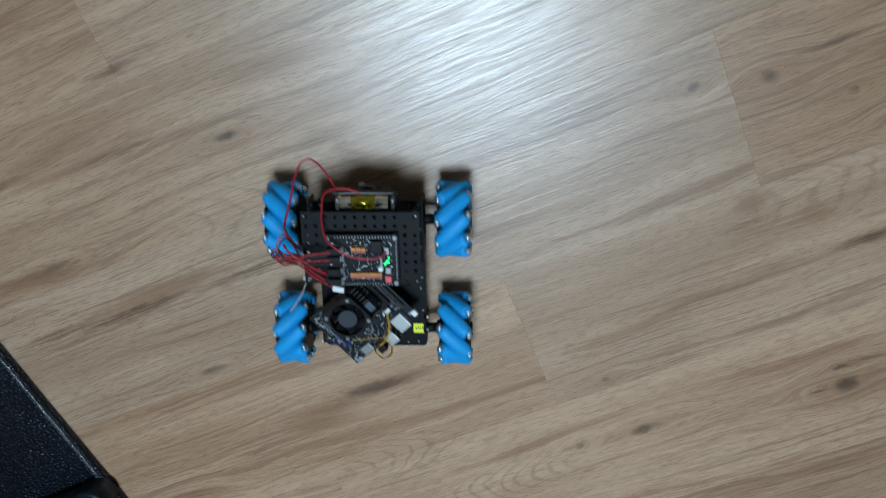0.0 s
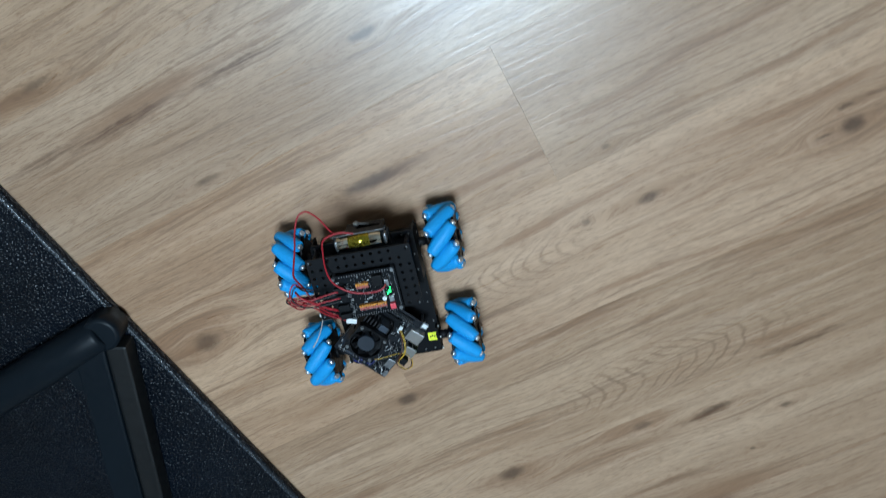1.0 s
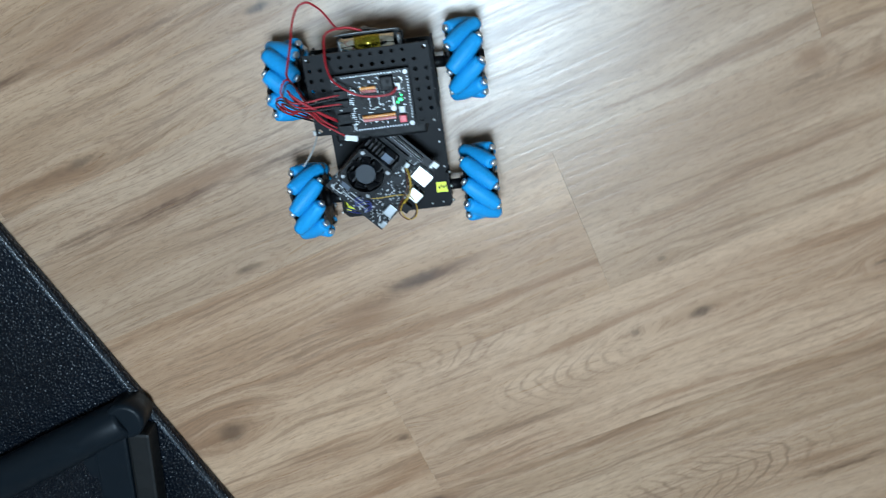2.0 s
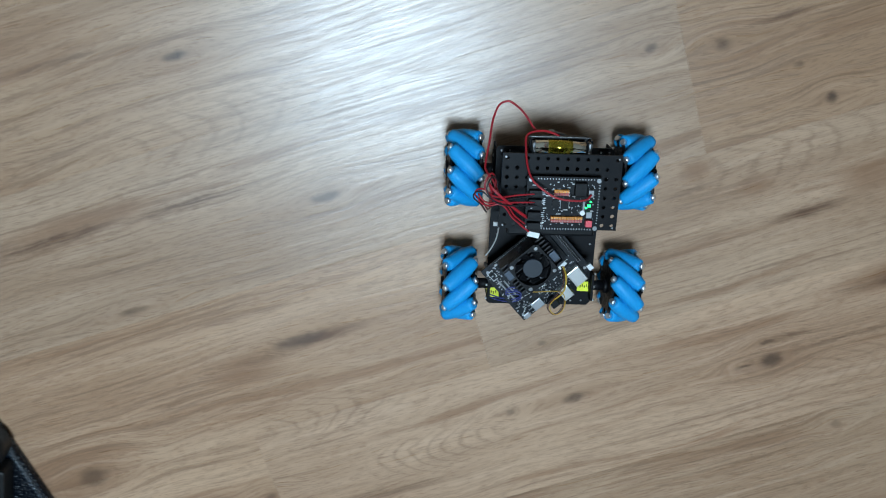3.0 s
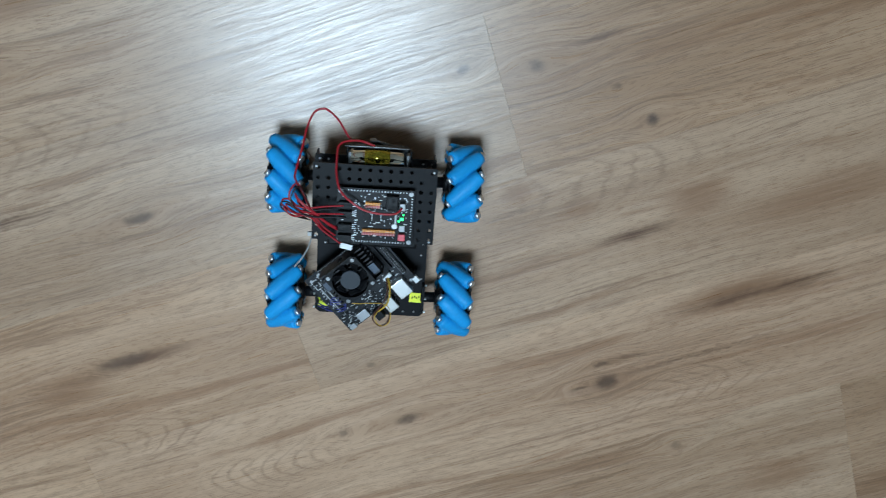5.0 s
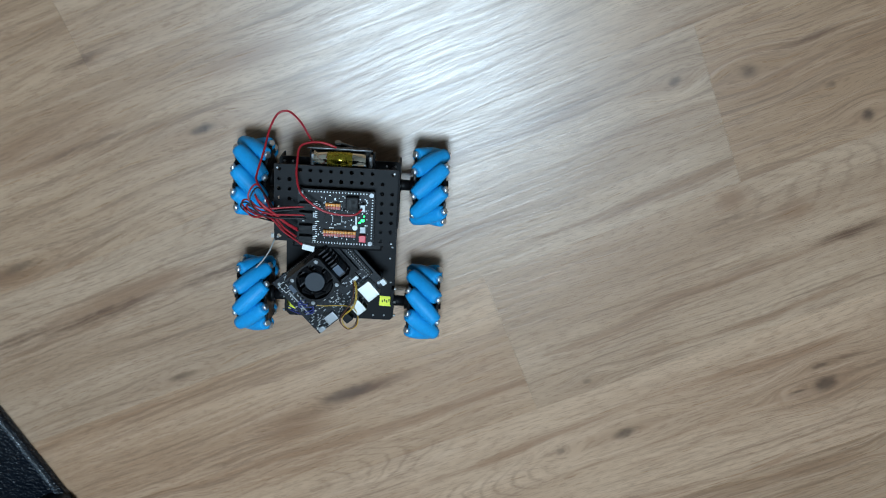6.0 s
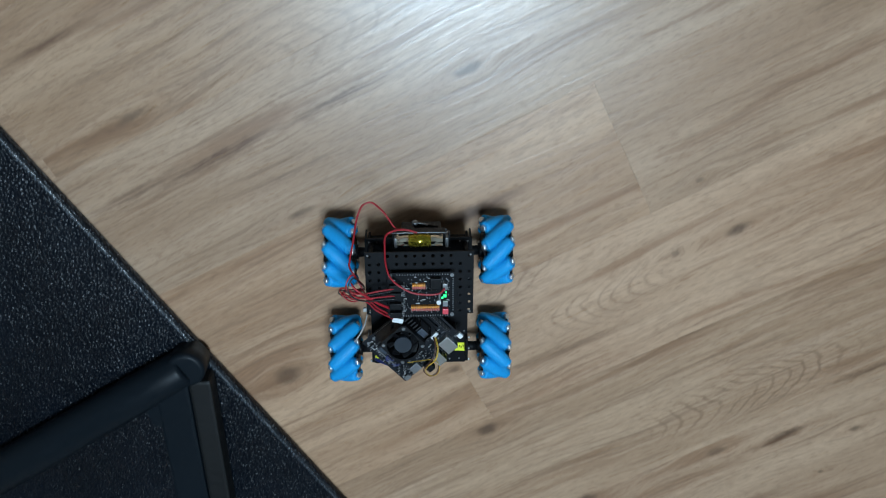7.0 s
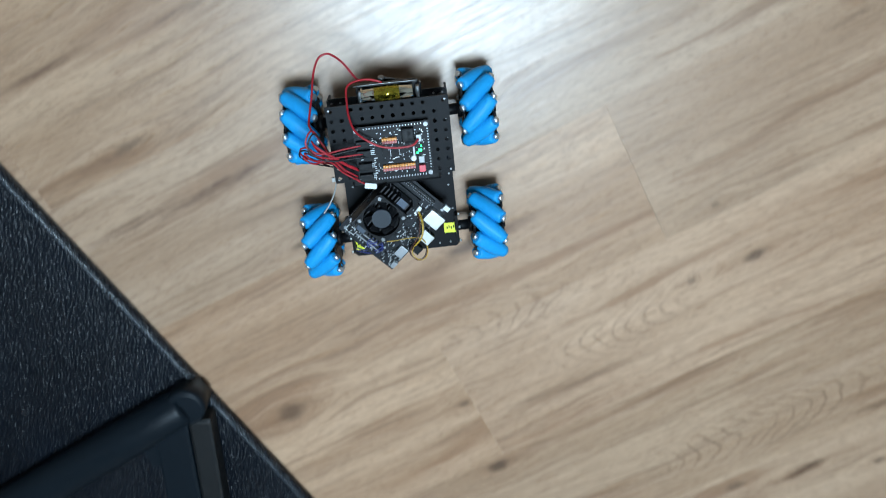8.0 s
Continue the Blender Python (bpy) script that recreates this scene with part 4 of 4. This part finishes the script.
def wires():
    for name, mat, r, pts, label in (
        ("battery_wire", RED_WIRE, 0.00115, LOOP, "long red looping wire"),
        ("battery_wire", RED_WIRE, 0.00115, FEED, "red wire to the power socket"),
        ("motor_wire", RED_WIRE, 0.00095, MOTOR_A, "red motor wire"),
        ("motor_wire", RED_WIRE, 0.00095, MOTOR_B, "red motor wire"),
        ("motor_wire", RED_WIRE, 0.00095, MOTOR_C, "red motor wire"),
        ("motor_wire", RED_WIRE, 0.00095, MOTOR_D, "red motor wire"),
        ("motor_wire", BLACK_WIRE, 0.0008, [(x - 0.0015, y - 0.003, z + 0.0012 * math.sin(7 * i)) for i, (x, y, z) in enumerate(MOTOR_A)], "black motor wire"),
        ("motor_wire", BLACK_WIRE, 0.0008, [(x + 0.002, y - 0.003, z + 0.0018) for x, y, z in MOTOR_B], "black motor wire"),
        ("motor_wire", RED_WIRE, 0.00095, [(x + 0.001, y - 0.0025, z - 0.001) for x, y, z in MOTOR_C], "red motor wire"),
        ("motor_wire", RED_WIRE, 0.00095, [(x - 0.002, y - 0.0025, z + 0.001) for x, y, z in MOTOR_D], "red motor wire"),
        ("fan_wire", YELLOW_WIRE, 0.0005, FAN_A, "yellow fan wire"),
        ("fan_wire", BROWN_WIRE, 0.0005, FAN_B, "brown fan wire"),
        ("fan_wire", BLACK_WIRE, 0.0005, [(x - 0.001, y + 0.0006, z - 0.001) for x, y, z in FAN_B], "black fan wire"),
        ("fan_wire", YELLOW_WIRE, 0.0005, [(x + 0.0012, y - 0.0004, z - 0.0012) for x, y, z in FAN_A[:5]], "yellow fan wire"),
        ("signal_wire", BLUE_WIRE, 0.0008, SIGNAL, "dark blue signal wire"),
        ("signal_wire", BLUE_WIRE, 0.0008, [(x, y - 0.004, z - 0.002) for x, y, z in SIGNAL], "dark blue signal wire"),
        ("cable_tie", TIE, 0.0008, CABLE_TIE, "pale cable tie end"),
    ):
        bm = bmesh.new()
        tube(bm, pts, r, 8, 5)
        part(name, bm, mat, robot, label)
    bm = bmesh.new()
    box(bm, (-0.0665, 0.026, 0.114), (0.005, 0.005, 0.004), 0.001)
    part("tie_knot", bm, TIE, robot)


LOOP = [(-0.0030, 0.1246, 0.104), (-0.0179, 0.1288, 0.104), (-0.0275, 0.1294, 0.102), (-0.0401, 0.1458, 0.094), (-0.0517, 0.1550, 0.088), (-0.0589, 0.1566, 0.087), (-0.0673, 0.1521, 0.089), (-0.0736, 0.1375, 0.096), (-0.0772, 0.1178, 0.108), (-0.0816, 0.0982, 0.122), (-0.0817, 0.0902, 0.128), (-0.0736, 0.0793, 0.134), (-0.0670, 0.0665, 0.138), (-0.0596, 0.0527, 0.139), (-0.0507, 0.0416, 0.139), (-0.0418, 0.0326, 0.138), (-0.0324, 0.0250, 0.136)]
FEED = [(-0.0018, 0.1240, 0.104), (-0.0147, 0.1289, 0.106), (-0.0289, 0.1294, 0.110), (-0.0387, 0.1250, 0.115), (-0.0398, 0.1116, 0.126), (-0.0388, 0.0982, 0.136), (-0.0340, 0.0854, 0.144), (-0.0228, 0.0757, 0.149), (-0.0081, 0.0675, 0.150), (0.0093, 0.0646, 0.150), (0.0235, 0.0654, 0.149), (0.0300, 0.0704, 0.146)]
MOTOR_A = [(-0.0297, 0.0688, 0.142), (-0.0487, 0.0680, 0.146), (-0.0652, 0.0668, 0.150), (-0.0763, 0.0689, 0.152), (-0.0843, 0.0755, 0.152), (-0.0917, 0.0737, 0.148), (-0.0927, 0.0657, 0.142), (-0.0826, 0.0541, 0.130), (-0.0700, 0.0258, 0.06)]
MOTOR_B = [(-0.0294, 0.0596, 0.142), (-0.0456, 0.0603, 0.146), (-0.0605, 0.0611, 0.150), (-0.0730, 0.0650, 0.154), (-0.0813, 0.0722, 0.156), (-0.0848, 0.0808, 0.156), (-0.0818, 0.0893, 0.154), (-0.0769, 0.0921, 0.150), (-0.0715, 0.0800, 0.140), (-0.0700, 0.0426, 0.08)]
MOTOR_C = [(-0.0371, 0.0439, 0.141), (-0.0483, 0.0522, 0.146), (-0.0594, 0.0624, 0.150), (-0.0693, 0.0710, 0.153), (-0.0764, 0.0773, 0.152), (-0.0793, 0.0806, 0.148), (-0.0756, 0.0670, 0.138), (-0.0700, 0.0325, 0.07)]
MOTOR_D = [(-0.0380, 0.0352, 0.141), (-0.0501, 0.0452, 0.144), (-0.0584, 0.0569, 0.148), (-0.0662, 0.0618, 0.150), (-0.0768, 0.0592, 0.148), (-0.0843, 0.0609, 0.144), (-0.0889, 0.0660, 0.138), (-0.0720, 0.0300, 0.07)]
CABLE_TIE = [(-0.0636, 0.0253, 0.124), (-0.0667, 0.0166, 0.134), (-0.0723, 0.0078, 0.142), (-0.0788, 0.0008, 0.148)]
FAN_A = [(0.0190, -0.0340, 0.081), (0.0220, -0.0440, 0.088), (0.0215, -0.0560, 0.092), (0.0180, -0.0640, 0.093), (0.0105, -0.0730, 0.090), (0.0070, -0.0830, 0.085),
         (0.0110, -0.0935, 0.080), (0.0180, -0.0965, 0.078), (0.0240, -0.0900, 0.080), (0.0250, -0.0780, 0.084), (0.0215, -0.0670, 0.089), (0.0140, -0.0610, 0.094),
         (0.0015, -0.0585, 0.100), (-0.0140, -0.0580, 0.104), (-0.0240, -0.0560, 0.106)]
FAN_B = [(0.0180, -0.0350, 0.081), (0.0200, -0.0440, 0.089), (0.0180, -0.0560, 0.094), (0.0125, -0.0650, 0.095), (0.0060, -0.0770, 0.090), (0.0058, -0.0880, 0.083),
         (0.0130, -0.0965, 0.079), (0.0212, -0.0935, 0.078), (0.0247, -0.0815, 0.082), (0.0232, -0.0700, 0.086)]
SIGNAL = [(-0.0610, -0.0830, 0.052), (-0.0500, -0.0830, 0.062), (-0.0370, -0.0800, 0.074), (-0.0270, -0.0740, 0.078), (-0.0300, -0.0690, 0.077), (-0.0440, -0.0700, 0.0765), (-0.0400, -0.0640, 0.0765), (-0.0240, -0.0640, 0.0770)]
wires()


# ---- floor boards ----
def floor_boards():
    """Full boards share one mesh; those at the walls are sawn off there."""
    edge = ROOM + 0.12
    for k in range(-20, 22):
        y0, y1 = (k - 1) * PLANK_W, k * PLANK_W
        x0 = PLANK_STEP * k % PLANK_L - 5 * PLANK_L
        for i in range(10):
            xa, xb = x0 + i * PLANK_L, x0 + (i + 1) * PLANK_L
            m = Matrix.Translation(Vector((*ORIGIN, 0)) + ALONG * (xa + xb) / 2 + ACROSS * (y0 + y1) / 2) @ Matrix.Rotation(radians(PLANK_TURN), 4, "Z")
            corners = [m @ Vector((sx * PLANK_L / 2, sy * PLANK_W / 2, 0)) for sx in (-1, 1) for sy in (-1, 1)]
            me = PLANK_MESH
            if max(max(abs(c.x), abs(c.y)) for c in corners) > edge:
                bm = bmesh.new()
                bm.from_mesh(PLANK_MESH)
                bmesh.ops.transform(bm, matrix=m, verts=bm.verts)
                for n in ((1, 0, 0), (-1, 0, 0), (0, 1, 0), (0, -1, 0)):
                    bmesh.ops.bisect_plane(bm, geom=bm.verts[:] + bm.edges[:] + bm.faces[:], plane_co=Vector(n) * edge, plane_no=n, clear_outer=True)
                if not bm.faces:
                    bm.free()
                    continue
                bmesh.ops.transform(bm, matrix=m.inverted(), verts=bm.verts)
                me = bpy.data.meshes.new("plank")
                bm.to_mesh(me)
                bm.free()
                me.materials.append(OAK)
            b = new("plank", me)
            b.parent = floor
            b.matrix_basis = m
            b.color = (*BOARD_TONES.get((k, round(xa / PLANK_L - 0.5 + 1e-6)), (1.0, 1.0, 1.0)), 1.0)


def plank_mesh():
    bm = bmesh.new()
    hx, hy, e = PLANK_L / 2 - 0.00006, PLANK_W / 2 - 0.00003, 0.00012
    rings = [[bm.verts.new((sx * (hx - i), sy * (hy - i), z)) for sx, sy in ((-1, -1), (1, -1), (1, 1), (-1, 1))] for i, z in ((0, -0.008), (0, -e), (e, 0))]
    for u, v in zip(rings, rings[1:]):
        for i in range(4):
            j = (i + 1) % 4
            bm.faces.new((u[i], u[j], v[j], v[i]))
    bm.faces.new(rings[-1])
    me = bpy.data.meshes.new("plank")
    bm.to_mesh(me)
    bm.free()
    me.materials.append(OAK)
    return me


# tone of boards that differ: row, number along it; (1, -1) holds greyish lamp glare
BOARD_TONES = {(1, 0): (0.93, 0.89, 0.84), (1, -1): (0.96, 0.98, 1.00), (-2, 0): (0.92, 0.88, 0.83), (-2, -1): (1.03, 1.03, 1.02), (-1, -1): (1.05, 1.03, 1.02),
               (-1, -2): (1.06, 1.03, 1.00), (0, -1): (1.04, 1.01, 0.98), (2, -1): (0.96, 0.95, 0.93), (3, -2): (0.94, 0.91, 0.87)}
PLANK_MESH = plank_mesh()
floor_boards()


# ---- what moves ----
def between(t):
    """Place and turn of the car at t, gliding through the rows of DRIVE."""
    k = max(0, sum(r[0] <= t for r in DRIVE) - 1)
    k = min(k, len(DRIVE) - 2)
    a, b = DRIVE[k], DRIVE[k + 1]
    before, after = DRIVE[max(0, k - 1)], DRIVE[min(len(DRIVE) - 1, k + 2)]
    h = b[0] - a[0]
    s = (t - a[0]) / h
    out = []
    for c in (1, 2, 3):
        ma = (b[c] - before[c]) / (b[0] - before[0]) * h
        mb = (after[c] - a[c]) / (after[0] - a[0]) * h
        out.append((2 * s ** 3 - 3 * s * s + 1) * a[c] + (s ** 3 - 2 * s * s + s) * ma + (3 * s * s - 2 * s ** 3) * b[c] + (s ** 3 - s * s) * mb)
    return out


def motions():
    times = [i / 10 for i in range(81)]
    places = [between(t) for t in times]
    walk(robot, [(t, pose(x, y, 0, 0, 0, a)) for t, (x, y, a) in zip(times, places)])
    for w, side in WHEELS:
        rolled, rows = 0.0, []
        home = w.location.copy()
        for i, t in enumerate(times):
            if i:
                (x0, y0, a0), (x1, y1, a1) = places[i - 1], places[i]
                m = radians((a0 + a1) / 2)
                dx, dy = x1 - x0, y1 - y0
                ahead = -math.sin(m) * dx + math.cos(m) * dy
                aside = math.cos(m) * dx + math.sin(m) * dy
                arm = (WHEEL_X + WHEEL_Y) * (1 if home.x > 0 else -1)
                step = (ahead + side * aside + arm * radians(a1 - a0)) / R_WHEEL
                rolled -= max(-1.4, min(1.4, step))
            rows.append((t, Matrix.Translation(home) @ Matrix.Rotation(rolled, 4, "X")))
        walk(w, rows)


motions()
